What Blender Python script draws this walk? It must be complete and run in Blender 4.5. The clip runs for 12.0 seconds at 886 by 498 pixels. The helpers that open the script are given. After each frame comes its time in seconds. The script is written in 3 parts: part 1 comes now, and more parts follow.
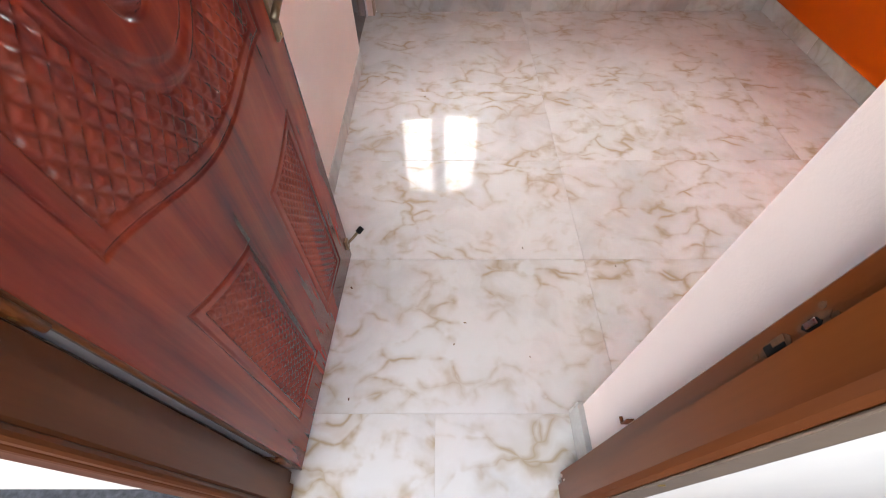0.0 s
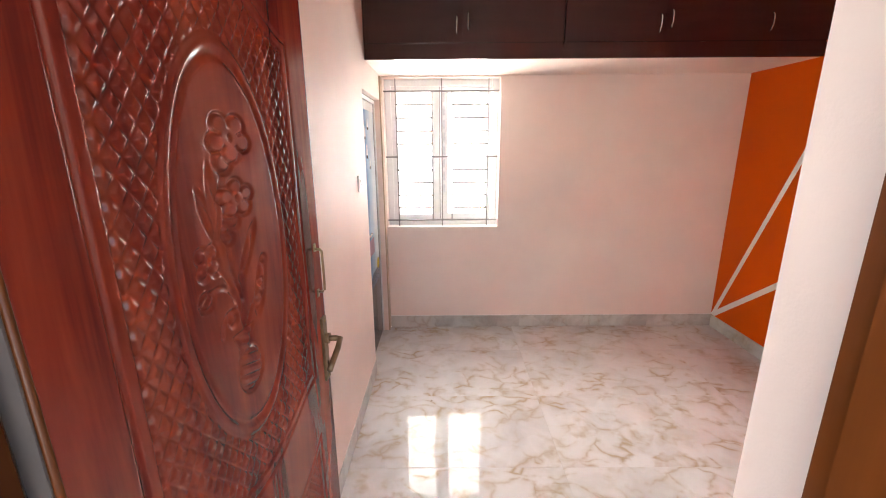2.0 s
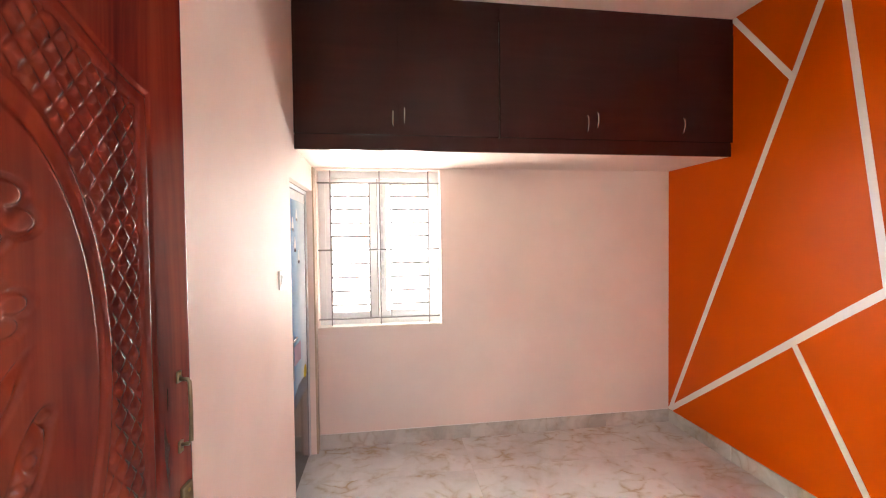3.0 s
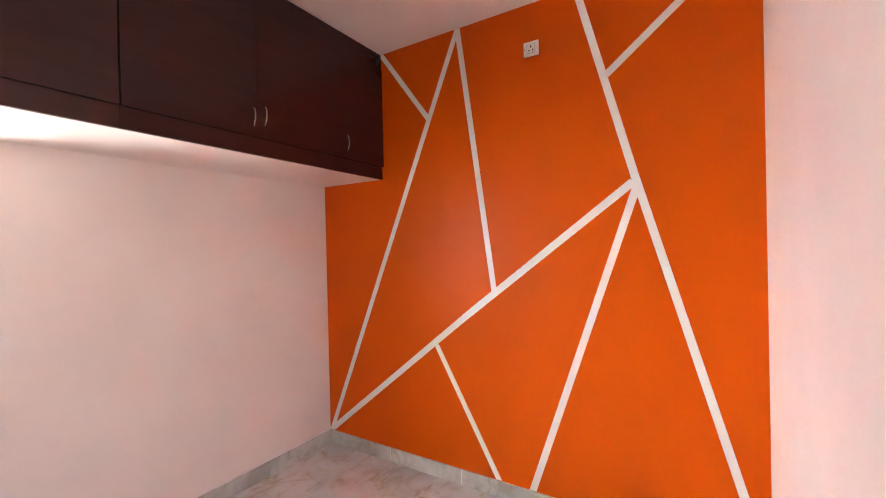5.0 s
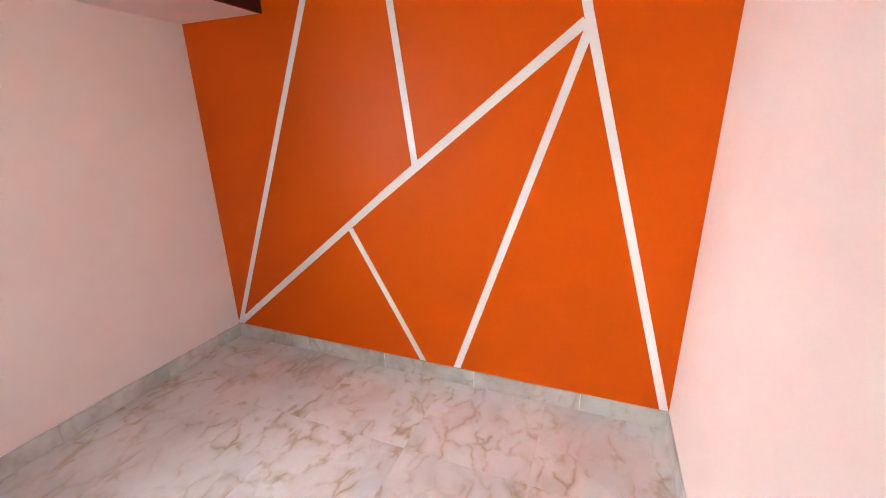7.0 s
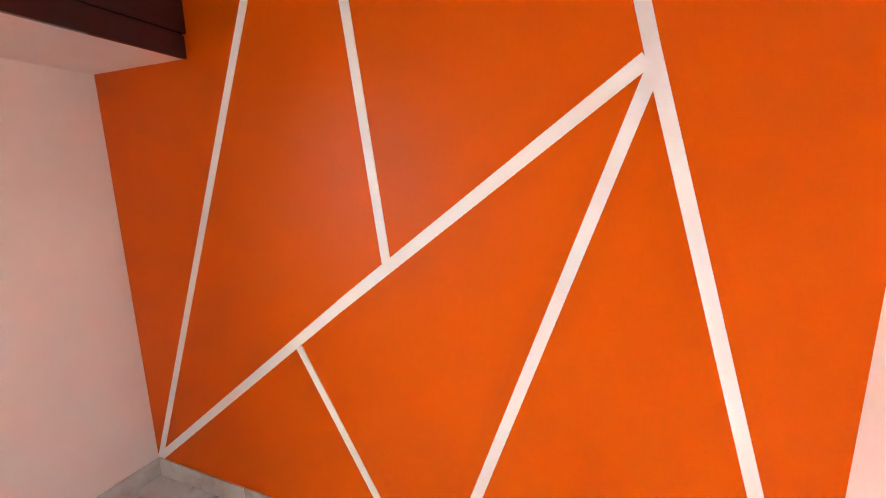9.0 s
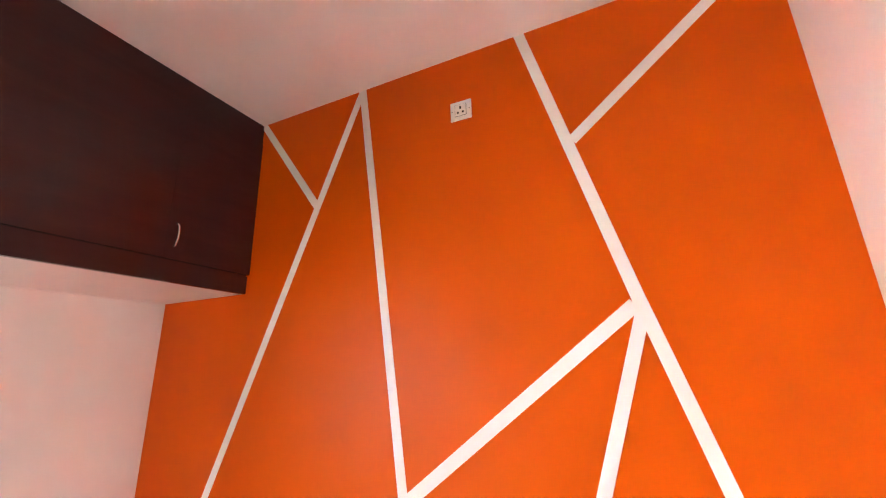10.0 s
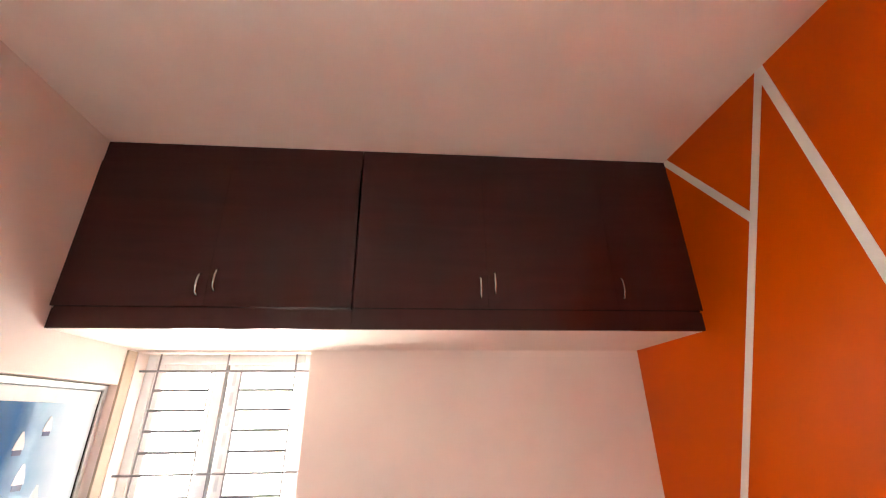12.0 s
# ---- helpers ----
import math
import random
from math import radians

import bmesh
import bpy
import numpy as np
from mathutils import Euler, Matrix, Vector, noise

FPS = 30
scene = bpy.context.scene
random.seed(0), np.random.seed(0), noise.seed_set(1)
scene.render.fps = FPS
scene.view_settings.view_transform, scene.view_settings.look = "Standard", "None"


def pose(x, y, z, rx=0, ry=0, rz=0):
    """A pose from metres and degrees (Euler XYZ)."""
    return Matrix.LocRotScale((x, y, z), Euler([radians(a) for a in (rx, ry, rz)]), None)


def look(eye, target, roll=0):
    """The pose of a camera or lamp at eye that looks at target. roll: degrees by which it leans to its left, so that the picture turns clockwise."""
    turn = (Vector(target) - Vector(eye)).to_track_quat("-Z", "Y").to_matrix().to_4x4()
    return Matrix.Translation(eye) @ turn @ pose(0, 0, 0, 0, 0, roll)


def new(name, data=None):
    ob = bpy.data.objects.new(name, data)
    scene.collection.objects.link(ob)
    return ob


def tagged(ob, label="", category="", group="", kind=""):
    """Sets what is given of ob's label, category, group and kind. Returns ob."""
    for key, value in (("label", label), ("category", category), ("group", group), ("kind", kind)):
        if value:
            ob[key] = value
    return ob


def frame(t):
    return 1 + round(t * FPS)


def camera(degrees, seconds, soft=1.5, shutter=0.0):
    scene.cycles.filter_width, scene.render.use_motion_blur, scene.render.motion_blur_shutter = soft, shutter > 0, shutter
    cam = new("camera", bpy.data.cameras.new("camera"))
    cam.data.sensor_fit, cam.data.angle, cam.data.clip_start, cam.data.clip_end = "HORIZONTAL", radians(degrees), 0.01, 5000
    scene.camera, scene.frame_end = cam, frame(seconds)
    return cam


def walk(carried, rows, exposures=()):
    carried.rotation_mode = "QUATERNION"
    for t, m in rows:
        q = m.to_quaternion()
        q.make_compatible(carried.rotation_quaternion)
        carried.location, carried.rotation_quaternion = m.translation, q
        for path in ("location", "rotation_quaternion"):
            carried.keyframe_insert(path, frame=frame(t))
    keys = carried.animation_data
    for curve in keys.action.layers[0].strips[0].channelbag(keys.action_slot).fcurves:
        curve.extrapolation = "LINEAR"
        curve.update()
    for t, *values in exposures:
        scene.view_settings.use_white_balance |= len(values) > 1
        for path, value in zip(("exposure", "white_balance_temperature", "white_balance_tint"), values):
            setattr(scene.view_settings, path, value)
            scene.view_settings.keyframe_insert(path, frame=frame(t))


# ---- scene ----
cam = camera(95.0, 12.0, soft=1.1)
PATH = [
    (0, (0.513, -0.356, 1.354), (0.508, 0.843, -0.247), -0.3),
    (0.5, (0.512, -0.388, 1.406), (0.5, 0.978, -0.055), -0.4),
    (0.6, (0.51, -0.4, 1.419), (0.498, 1.011, 0.002), -0.2),
    (1, (0.514, -0.447, 1.485), (0.49, 1.158, 0.292), -0.4),
    (1.5, (0.511, -0.505, 1.557), (0.48, 1.305, 0.707), -0.4),
    (1.8, (0.5, -0.52, 1.578), (0.478, 1.376, 0.942), -0.4),
    (2, (0.493, -0.504, 1.579), (0.486, 1.433, 1.083), -0.4),
    (2.2, (0.495, -0.464, 1.576), (0.504, 1.504, 1.216), -0.5),
    (2.5, (0.511, -0.377, 1.561), (0.563, 1.615, 1.384), -0.5),
    (2.8, (0.529, -0.296, 1.556), (0.684, 1.696, 1.476), -0.6),
    (3, (0.524, -0.239, 1.56), (0.801, 1.741, 1.511), -0.7),
    (3.5, (0.478, -0.086, 1.558), (1.145, 1.8, 1.538), -0.9),
    (3.7, (0.441, -0.017, 1.56), (1.304, 1.787, 1.545), -1.0),
    (5.5, (0.564, 0.324, 1.598), (2.374, 1.173, 1.535), -1.2),
    (6, (0.6, 0.332, 1.589), (2.448, 1.079, 1.432), -1.2),
    (6.5, (0.669, 0.369, 1.571), (2.506, 1.064, 1.19), -1.1),
    (6.7, (0.736, 0.387, 1.556), (2.547, 1.084, 1.071), -1.1),
    (8.3, (1.554, 0.638, 1.513), (3.244, 1.307, 0.679), -0.7),
    (8.5, (1.589, 0.645, 1.539), (3.321, 1.33, 0.809), -0.7),
    (9, (1.607, 0.63, 1.629), (3.429, 1.366, 1.254), -1.1),
    (9.5, (1.554, 0.604, 1.702), (3.398, 1.371, 1.801), -1.2),
    (10, (1.507, 0.555, 1.753), (3.254, 1.366, 2.295), -1.5),
    (10.5, (1.459, 0.559, 1.759), (2.966, 1.651, 2.494), -1.2),
    (11, (1.399, 0.571, 1.756), (2.412, 2.117, 2.522), -1.1),
    (11.5, (1.466, 0.528, 1.74), (1.926, 2.314, 2.512), -1.1),
    (12, (1.493, 0.463, 1.745), (1.649, 2.306, 2.508), -0.7),
]

# ---- light and exposure ----
EXPOSURES = [(0.0, 1.74, 6450, 10), (1.0, 1.82, 6550, 10), (2.0, 1.72, 6850, 11), (2.5, 1.82, 7100, 11), (3.0, 1.84, 7050, 11), (3.7, 1.60, 6900, 10),
             (5.5, 1.92, 6150, 10), (6.5, 1.94, 6100, 10), (8.5, 1.70, 6700, 10), (9.0, 1.96, 6600, 10), (9.5, 2.04, 6500, 10),
             (10.0, 2.28, 6400, 10), (10.5, 2.40, 6250, 10), (11.0, 2.26, 5850, 11), (11.5, 2.12, 5750, 11), (12.0, 1.93, 7050, 11)]
walk(cam, [(t, look(eye, target, roll)) for t, eye, target, roll in PATH], EXPOSURES)

world = bpy.data.worlds.new("sky")
scene.world = world
world.use_nodes = True
wn = world.node_tree
sky = wn.nodes.new("ShaderNodeTexSky")
sky.sky_type = "NISHITA"
sky.sun_disc = False
sky.sun_elevation = radians(58)
sky.sun_rotation = radians(100)
wn.links.new(sky.outputs[0], wn.nodes["Background"].inputs[0])
wn.nodes["Background"].inputs[1].default_value = 0.15

sun = new("sun", bpy.data.lights.new("sun", "SUN"))
sun.data.energy = 3.0
sun.data.angle = radians(0.5)
sun.data.color = (1.0, 0.95, 0.88)
sun.matrix_world = look((5, -1, 6), (0, 0, 0))

def day_lamp(name, eye, target, size, energy, colour):
    lamp = new(name, bpy.data.lights.new(name, "AREA"))
    lamp.data.shape = "RECTANGLE"
    lamp.data.size, lamp.data.size_y = size
    lamp.data.energy, lamp.data.color = energy, colour
    lamp.matrix_world = look(eye, target)
    return lamp


# daylight that comes in by the window: the open side of the sky, the sunlit ground
day_lamp("window_sky", (-3.8, 6.0, 3.2), (0.5, 2.9, 1.5), (7.0, 5.5), 1250, (1.0, 0.99, 0.97))
day_lamp("window_ground_glow", (-1.4, 6.3, -1.35), (0.6, 2.9, 1.5), (10.0, 3.2), 500, (1.0, 0.96, 0.90))

# daylight that falls into the open landing behind the doorway
day_lamp("landing_daylight", (-0.5, -2.3, 1.35), (0.5, -0.1, 1.1), (2.4, 1.6), 29, (1.0, 0.97, 0.94))

# ---- room sizes ----
W, D, H = 2.866, 2.865, 3.02        # width, depth, height
LOFT_Z, LOFT_Y = 2.10, 2.247        # underside and front of the storage loft
SKIRT = 0.105
DOOR_L, DOOR_R = 0.0, 0.928         # masonry opening of the entrance
LINTEL = 2.12
WALL = 0.2


# ---- materials ----
def material(name, rough=0.5, metal=0.0):
    m = bpy.data.materials.new(name)
    m.use_nodes = True
    nt = m.node_tree
    b = nt.nodes["Principled BSDF"]
    b.inputs["Roughness"].default_value = rough
    b.inputs["Metallic"].default_value = metal
    return m, nt, b


def node(nt, kind, **inputs):
    n = nt.nodes.new(kind)
    for key, value in inputs.items():
        n.inputs[key.replace("_", " ")].default_value = value
    return n


def ramp(nt, fac, stops):
    r = nt.nodes.new("ShaderNodeValToRGB")
    nt.links.new(fac, r.inputs[0])
    els = r.color_ramp.elements
    while len(els) < len(stops):
        els.new(0.5)
    for e, (p, c) in zip(els, stops):
        e.position = p
        e.color = (*c, 1) if len(c) == 3 else c
    return r.outputs[0]


def mix(nt, fac, a, b, blend="MIX"):
    n = nt.nodes.new("ShaderNodeMix")
    n.data_type, n.blend_type = "RGBA", blend
    for sock, value in ((n.inputs[0], fac), (n.inputs[6], a), (n.inputs[7], b)):
        if hasattr(value, "is_linked"):
            nt.links.new(value, sock)
        else:
            sock.default_value = value if isinstance(value, (int, float)) else (*value, 1)
    return n.outputs[2]


def coords(nt, scale=(1, 1, 1), shift=0.0):
    tc = nt.nodes.new("ShaderNodeTexCoord")
    mp = nt.nodes.new("ShaderNodeMapping")
    mp.inputs["Scale"].default_value = scale
    nt.links.new(tc.outputs["Object"], mp.inputs[0])
    if shift:
        info = nt.nodes.new("ShaderNodeObjectInfo")
        sc = nt.nodes.new("ShaderNodeVectorMath")
        sc.operation = "MULTIPLY"
        sc.inputs[1].default_value = (shift, shift * 0.7, shift * 1.3)
        cb = nt.nodes.new("ShaderNodeCombineXYZ")
        for k in range(3):
            nt.links.new(info.outputs["Random"], cb.inputs[k])
        nt.links.new(cb.outputs[0], sc.inputs[0])
        nt.links.new(sc.outputs[0], mp.inputs["Location"])
    return mp.outputs[0]


def noise_tex(nt, vec, scale, detail=4.0, rough=0.55, distort=0.0):
    n = node(nt, "ShaderNodeTexNoise", Scale=scale, Detail=detail, Roughness=rough, Distortion=distort)
    nt.links.new(vec, n.inputs["Vector"])
    return n.outputs["Fac"]


def bump(nt, b, height, strength, distance):
    n = nt.nodes.new("ShaderNodeBump")
    n.inputs["Strength"].default_value = strength
    n.inputs["Distance"].default_value = distance
    nt.links.new(height, n.inputs["Height"])
    nt.links.new(n.outputs[0], b.inputs["Normal"])


def paint(name, colour, rough=0.6, vary=0.05, bump_d=0.0012):
    """Roller-painted plaster: faint blotches, fine stipple."""
    m, nt, b = material(name, rough)
    v = coords(nt)
    big = noise_tex(nt, v, 1.7, 3)
    fine = noise_tex(nt, v, 190, 3)
    mid = noise_tex(nt, v, 14, 4)
    lo = tuple(c * (1 - vary) for c in colour)
    hi = tuple(min(1, c * (1 + vary)) for c in colour)
    col = ramp(nt, big, [(0.3, lo), (0.7, hi)])
    col = mix(nt, 0.10, col, ramp(nt, mid, [(0.35, lo), (0.65, hi)]))
    nt.links.new(col, b.inputs["Base Color"])
    rr = node(nt, "ShaderNodeMapRange")
    rr.inputs["To Min"].default_value = rough - 0.06
    rr.inputs["To Max"].default_value = rough + 0.06
    nt.links.new(mid, rr.inputs["Value"])
    nt.links.new(rr.outputs[0], b.inputs["Roughness"])
    add = nt.nodes.new("ShaderNodeMath")
    add.operation = "MULTIPLY_ADD"
    add.inputs[1].default_value = 0.5
    nt.links.new(mid, add.inputs[0])
    nt.links.new(fine, add.inputs[2])
    bump(nt, b, add.outputs[0], 0.35, bump_d)
    return m


def marble(name, base, cloud, vein, dark, rough, vein_amount=1.0, shift=37.0):
    """Glazed marble-look tile: cloudy ground with thin, curling ochre veins."""
    m, nt, b = material(name, rough)
    v = coords(nt, (1, 1, 1), shift)
    warp = node(nt, "ShaderNodeTexNoise", Scale=3.2, Detail=3.0, Roughness=0.5)
    nt.links.new(v, warp.inputs["Vector"])
    sub = nt.nodes.new("ShaderNodeVectorMath")
    sub.operation = "MULTIPLY_ADD"
    sub.inputs[1].default_value = (0.42, 0.42, 0.42)
    nt.links.new(warp.outputs["Color"], sub.inputs[0])
    nt.links.new(v, sub.inputs[2])
    st = nt.nodes.new("ShaderNodeMapping")
    st.inputs["Scale"].default_value = (1.0, 1.8, 1.0)
    st.inputs["Rotation"].default_value = (0, 0, radians(-18))
    nt.links.new(sub.outputs[0], st.inputs[0])
    vor = node(nt, "ShaderNodeTexVoronoi", Scale=5.0)
    vor.feature = "DISTANCE_TO_EDGE"
    nt.links.new(st.outputs[0], vor.inputs["Vector"])
    mask = noise_tex(nt, v, 7.5, 3, 0.6)
    mask2 = noise_tex(nt, v, 2.3, 2, 0.5)
    cloudy = noise_tex(nt, sub.outputs[0], 2.6, 6, 0.6)
    ground = ramp(nt, cloudy, [(0.36, cloud), (0.56, base)])
    soft = ramp(nt, vor.outputs["Distance"], [(0.0, (1, 1, 1)), (0.045, (0.8, 0.8, 0.8)), (0.10, (0.35, 0.35, 0.35)), (0.30, (0, 0, 0))])
    thin = ramp(nt, vor.outputs["Distance"], [(0.0, (1, 1, 1)), (0.022, (0, 0, 0))])
    gate = ramp(nt, mask, [(0.42, (0, 0, 0)), (0.60, (1, 1, 1))])
    gate2 = ramp(nt, mask2, [(0.32, (0.3, 0.3, 0.3)), (0.58, (1, 1, 1))])
    g = mix(nt, 1.0, gate, gate2, "MULTIPLY")
    f1 = mix(nt, 1.0, soft, g, "MULTIPLY")
    f2 = mix(nt, 1.0, thin, g, "MULTIPLY")
    s1 = nt.nodes.new("ShaderNodeMath")
    s1.operation = "MULTIPLY"
    s1.inputs[1].default_value = 0.85 * vein_amount
    nt.links.new(f1, s1.inputs[0])
    s2 = nt.nodes.new("ShaderNodeMath")
    s2.operation = "MULTIPLY"
    s2.inputs[1].default_value = 0.22 * vein_amount
    nt.links.new(f2, s2.inputs[0])
    col = mix(nt, s1.outputs[0], ground, vein)
    col = mix(nt, s2.outputs[0], col, dark)
    nt.links.new(col, b.inputs["Base Color"])
    smear = noise_tex(nt, v, 5, 4)
    rr = node(nt, "ShaderNodeMapRange")
    rr.inputs["From Min"].default_value, rr.inputs["From Max"].default_value = 0.35, 0.7
    rr.inputs["To Min"].default_value, rr.inputs["To Max"].default_value = rough * 0.7, rough * 1.6
    nt.links.new(smear, rr.inputs["Value"])
    nt.links.new(rr.outputs[0], b.inputs["Roughness"])
    bump(nt, b, noise_tex(nt, v, 6, 2), 0.02, 0.001)
    b.inputs["Specular IOR Level"].default_value = 0.25
    b.inputs["Coat Weight"].default_value = 0.75
    b.inputs["Coat Roughness"].default_value = 0.36
    return m


def wood(name, dark, mid, light, rough, along=2, scale=1.0, coat=0.35, fine=0.35):
    """Stained wood: streaks that run along one axis, finer grain over them."""
    m, nt, b = material(name, rough)
    s = [9.0 * scale] * 3
    s[along] = 0.9 * scale
    v = coords(nt, s)
    a = noise_tex(nt, v, 1.0, 5, 0.6, 0.8)
    s2 = [70.0 * scale] * 3
    s2[along] = 2.2 * scale
    g = noise_tex(nt, coords(nt, s2), 1.0, 3, 0.6)
    col = ramp(nt, a, [(0.36, dark), (0.5, mid), (0.66, light)])
    col = mix(nt, fine, col, ramp(nt, g, [(0.35, dark), (0.7, light)]))
    nt.links.new(col, b.inputs["Base Color"])
    bump(nt, b, g, 0.34 * fine, 0.001)
    b.inputs["Coat Weight"].default_value = coat
    b.inputs["Coat Roughness"].default_value = 0.18
    return m


def plain(name, colour, rough=0.4, metal=0.0, vary=0.08, scale=30):
    m, nt, b = material(name, rough, metal)
    v = coords(nt)
    n = noise_tex(nt, v, scale, 4)
    lo = tuple(c * (1 - vary) for c in colour)
    hi = tuple(min(1, c * (1 + vary)) for c in colour)
    nt.links.new(ramp(nt, n, [(0.3, lo), (0.7, hi)]), b.inputs["Base Color"])
    bump(nt, b, noise_tex(nt, v, scale * 6, 2), 0.1, 0.0006)
    return m


PEACH = paint("peach_wall_paint", (0.84, 0.71, 0.655), 0.55)
CEIL = paint("ceiling_paint", (0.90, 0.79, 0.73), 0.7)
ORANGE = paint("orange_wall_paint", (0.69, 0.095, 0.0004), 0.40, 0.02)
ORANGE.node_tree.nodes["Principled BSDF"].inputs["Specular IOR Level"].default_value = 0.12
STRIPE = paint("stripe_paint", (0.89, 0.85, 0.84), 0.45, 0.02)
OUTER = paint("outer_wall_paint", (0.76, 0.715, 0.65), 0.7)
FLOOR_TILE = marble("floor_tile", (0.685, 0.68, 0.67), (0.565, 0.555, 0.545), (0.39, 0.285, 0.15), (0.30, 0.19, 0.085), 0.016)
SKIRT_TILE = marble("skirting_tile", (0.62, 0.61, 0.58), (0.41, 0.405, 0.385), (0.36, 0.29, 0.20), (0.22, 0.16, 0.10), 0.14, 0.7)
GROUT = plain("grout", (0.58, 0.55, 0.52), 0.8)
DOOR_WOOD = wood("door_red_brown", (0.075, 0.012, 0.012), (0.205, 0.027, 0.018), (0.29, 0.052, 0.026), 0.19, 2, 1.0, 0.0, 0.12)
DOOR_WOOD.node_tree.nodes["Principled BSDF"].inputs["Specular IOR Level"].default_value = 0.5
FRAME_PAINT = wood("frame_brown_enamel", (0.076, 0.019, 0.003), (0.104, 0.026, 0.004), (0.130, 0.035, 0.006), 0.36, 2, 1.0, 0.0)
FRAME_PAINT.node_tree.nodes["Principled BSDF"].inputs["Specular IOR Level"].default_value = 0.35
CHIP = plain("bare_chipped_wood", (0.10, 0.042, 0.016), 0.8, 0, 0.3, 120)
STRIP = plain("grey_brown_edge", (0.15, 0.105, 0.075), 0.45)
EDGE_GREY = plain("door_edge_grey", (0.15, 0.13, 0.125), 0.5)
LAMINATE = wood("dark_brown_laminate", (0.037, 0.0110, 0.0104), (0.040, 0.0120, 0.0112), (0.043, 0.0130, 0.0120), 0.15, 0, 1.5, 0.0, 0.08)
LAMINATE.node_tree.nodes["Principled BSDF"].inputs["Specular IOR Level"].default_value = 0.42
STEEL = plain("brushed_steel", (0.62, 0.60, 0.57), 0.25, 1.0)
BRONZE = plain("antique_bronze", (0.24, 0.18, 0.11), 0.35, 0.9, 0.25)
BRASS = plain("worn_brass", (0.45, 0.33, 0.14), 0.35, 1.0, 0.2)
PLASTIC = plain("white_switch_plastic", (0.82, 0.80, 0.77), 0.3, 0, 0.01)
SLOT = plain("socket_hole_dark", (0.012, 0.010, 0.009), 0.8)
SLOT.node_tree.nodes["Principled BSDF"].inputs["Specular IOR Level"].default_value = 0.1
GAP_GREY = plain("shadow_gap_grey", (0.17, 0.16, 0.155), 0.6)
UPVC = plain("white_upvc", (0.83, 0.84, 0.85), 0.3, 0, 0.02)
GRILLE = plain("grille_grey_enamel", (0.26, 0.255, 0.265), 0.4, 0.2, 0.06)
JAMB = paint("beige_jamb_paint", (0.50, 0.38, 0.28), 0.5)
ALU = plain("aluminium", (0.70, 0.70, 0.70), 0.3, 0.9)
GRANITE = plain("dark_granite", (0.05, 0.05, 0.055), 0.5, 0, 0.7, 60)
PRINT_TAPE = plain("grey_print", (0.66, 0.68, 0.71), 0.6)


def glass_material():
    m, nt, b = material("window_glass", 0.0)
    b.inputs["Base Color"].default_value = (0.96, 0.98, 0.98, 1)
    b.inputs["Transmission Weight"].default_value = 1.0
    b.inputs["IOR"].default_value = 1.05
    return m


GLASS = glass_material()


def flat(name, colour, rough=0.12):
    m, nt, b = material(name, rough)
    v = coords(nt)
    n = noise_tex(nt, v, 6, 4)
    nt.links.new(ramp(nt, n, [(0.25, tuple(c * 0.82 for c in colour)), (0.75, tuple(min(1, c * 1.12) for c in colour))]), b.inputs["Base Color"])
    return m


def print_gradient():
    """Printed door skin: pale sky at the jambs, deep blue band down the middle."""
    m, nt, b = material("printed_blue_skin", 0.10)
    tc = nt.nodes.new("ShaderNodeTexCoord")
    sp = nt.nodes.new("ShaderNodeSeparateXYZ")
    nt.links.new(tc.outputs["Object"], sp.inputs[0])
    n = noise_tex(nt, tc.outputs["Object"], 5, 4)
    add = nt.nodes.new("ShaderNodeMath")
    add.operation = "MULTIPLY_ADD"
    add.inputs[1].default_value = 0.16
    nt.links.new(n, add.inputs[0])
    nt.links.new(sp.outputs["Y"], add.inputs[2])
    col = ramp(nt, add.outputs[0], [(0.12, (0.010, 0.06, 0.18)), (0.30, (0.02, 0.11, 0.28)), (0.44, (0.28, 0.44, 0.60)), (0.62, (0.62, 0.70, 0.76))])
    nt.links.new(col, b.inputs["Base Color"])
    return m


PRINT = print_gradient()
PRINT_GREY = flat("printed_dark_grey", (0.045, 0.042, 0.045))
PRINT_WHITE = flat("printed_white", (0.75, 0.77, 0.78))
PRINT_YELLOW = flat("printed_yellow", (0.70, 0.52, 0.04))
PRINT_PINK = flat("printed_mauve", (0.38, 0.25, 0.33))
PRINT_SLATE = flat("printed_slate", (0.10, 0.12, 0.20))


# ---- building helpers ----
def empty(name, x=0.0, y=0.0, z=0.0):
    e = new(name)
    e.location = (x, y, z)
    return e


def mesh_of(name, bm, mat, smooth=False):
    me = bpy.data.meshes.new(name)
    bm.normal_update()
    bm.to_mesh(me)
    bm.free()
    me.materials.append(mat)
    if smooth:
        me.polygons.foreach_set("use_smooth", [True] * len(me.polygons))
    return me


def part(name, bm, mat, parent=None, label="", smooth=False):
    ob = new(name, mesh_of(name, bm, mat, smooth))
    if parent is not None:
        ob.parent = parent
    if label:
        ob["label"] = label
    return ob


def add_box(bm, lo, hi, bevel=0.0, seg=2):
    r = bmesh.ops.create_cube(bm, size=1.0)
    vs = r["verts"]
    for v in vs:
        v.co = Vector([(lo[k] + hi[k]) / 2 + v.co[k] * (hi[k] - lo[k]) for k in range(3)])
    if bevel > 0:
        es = list({e for v in vs for e in v.link_edges})
        bmesh.ops.bevel(bm, geom=es, offset=bevel, segments=seg, affect="EDGES", profile=0.5)


def box(lo, hi, bevel=0.0, seg=2):
    bm = bmesh.new()
    add_box(bm, lo, hi, bevel, seg)
    return bm


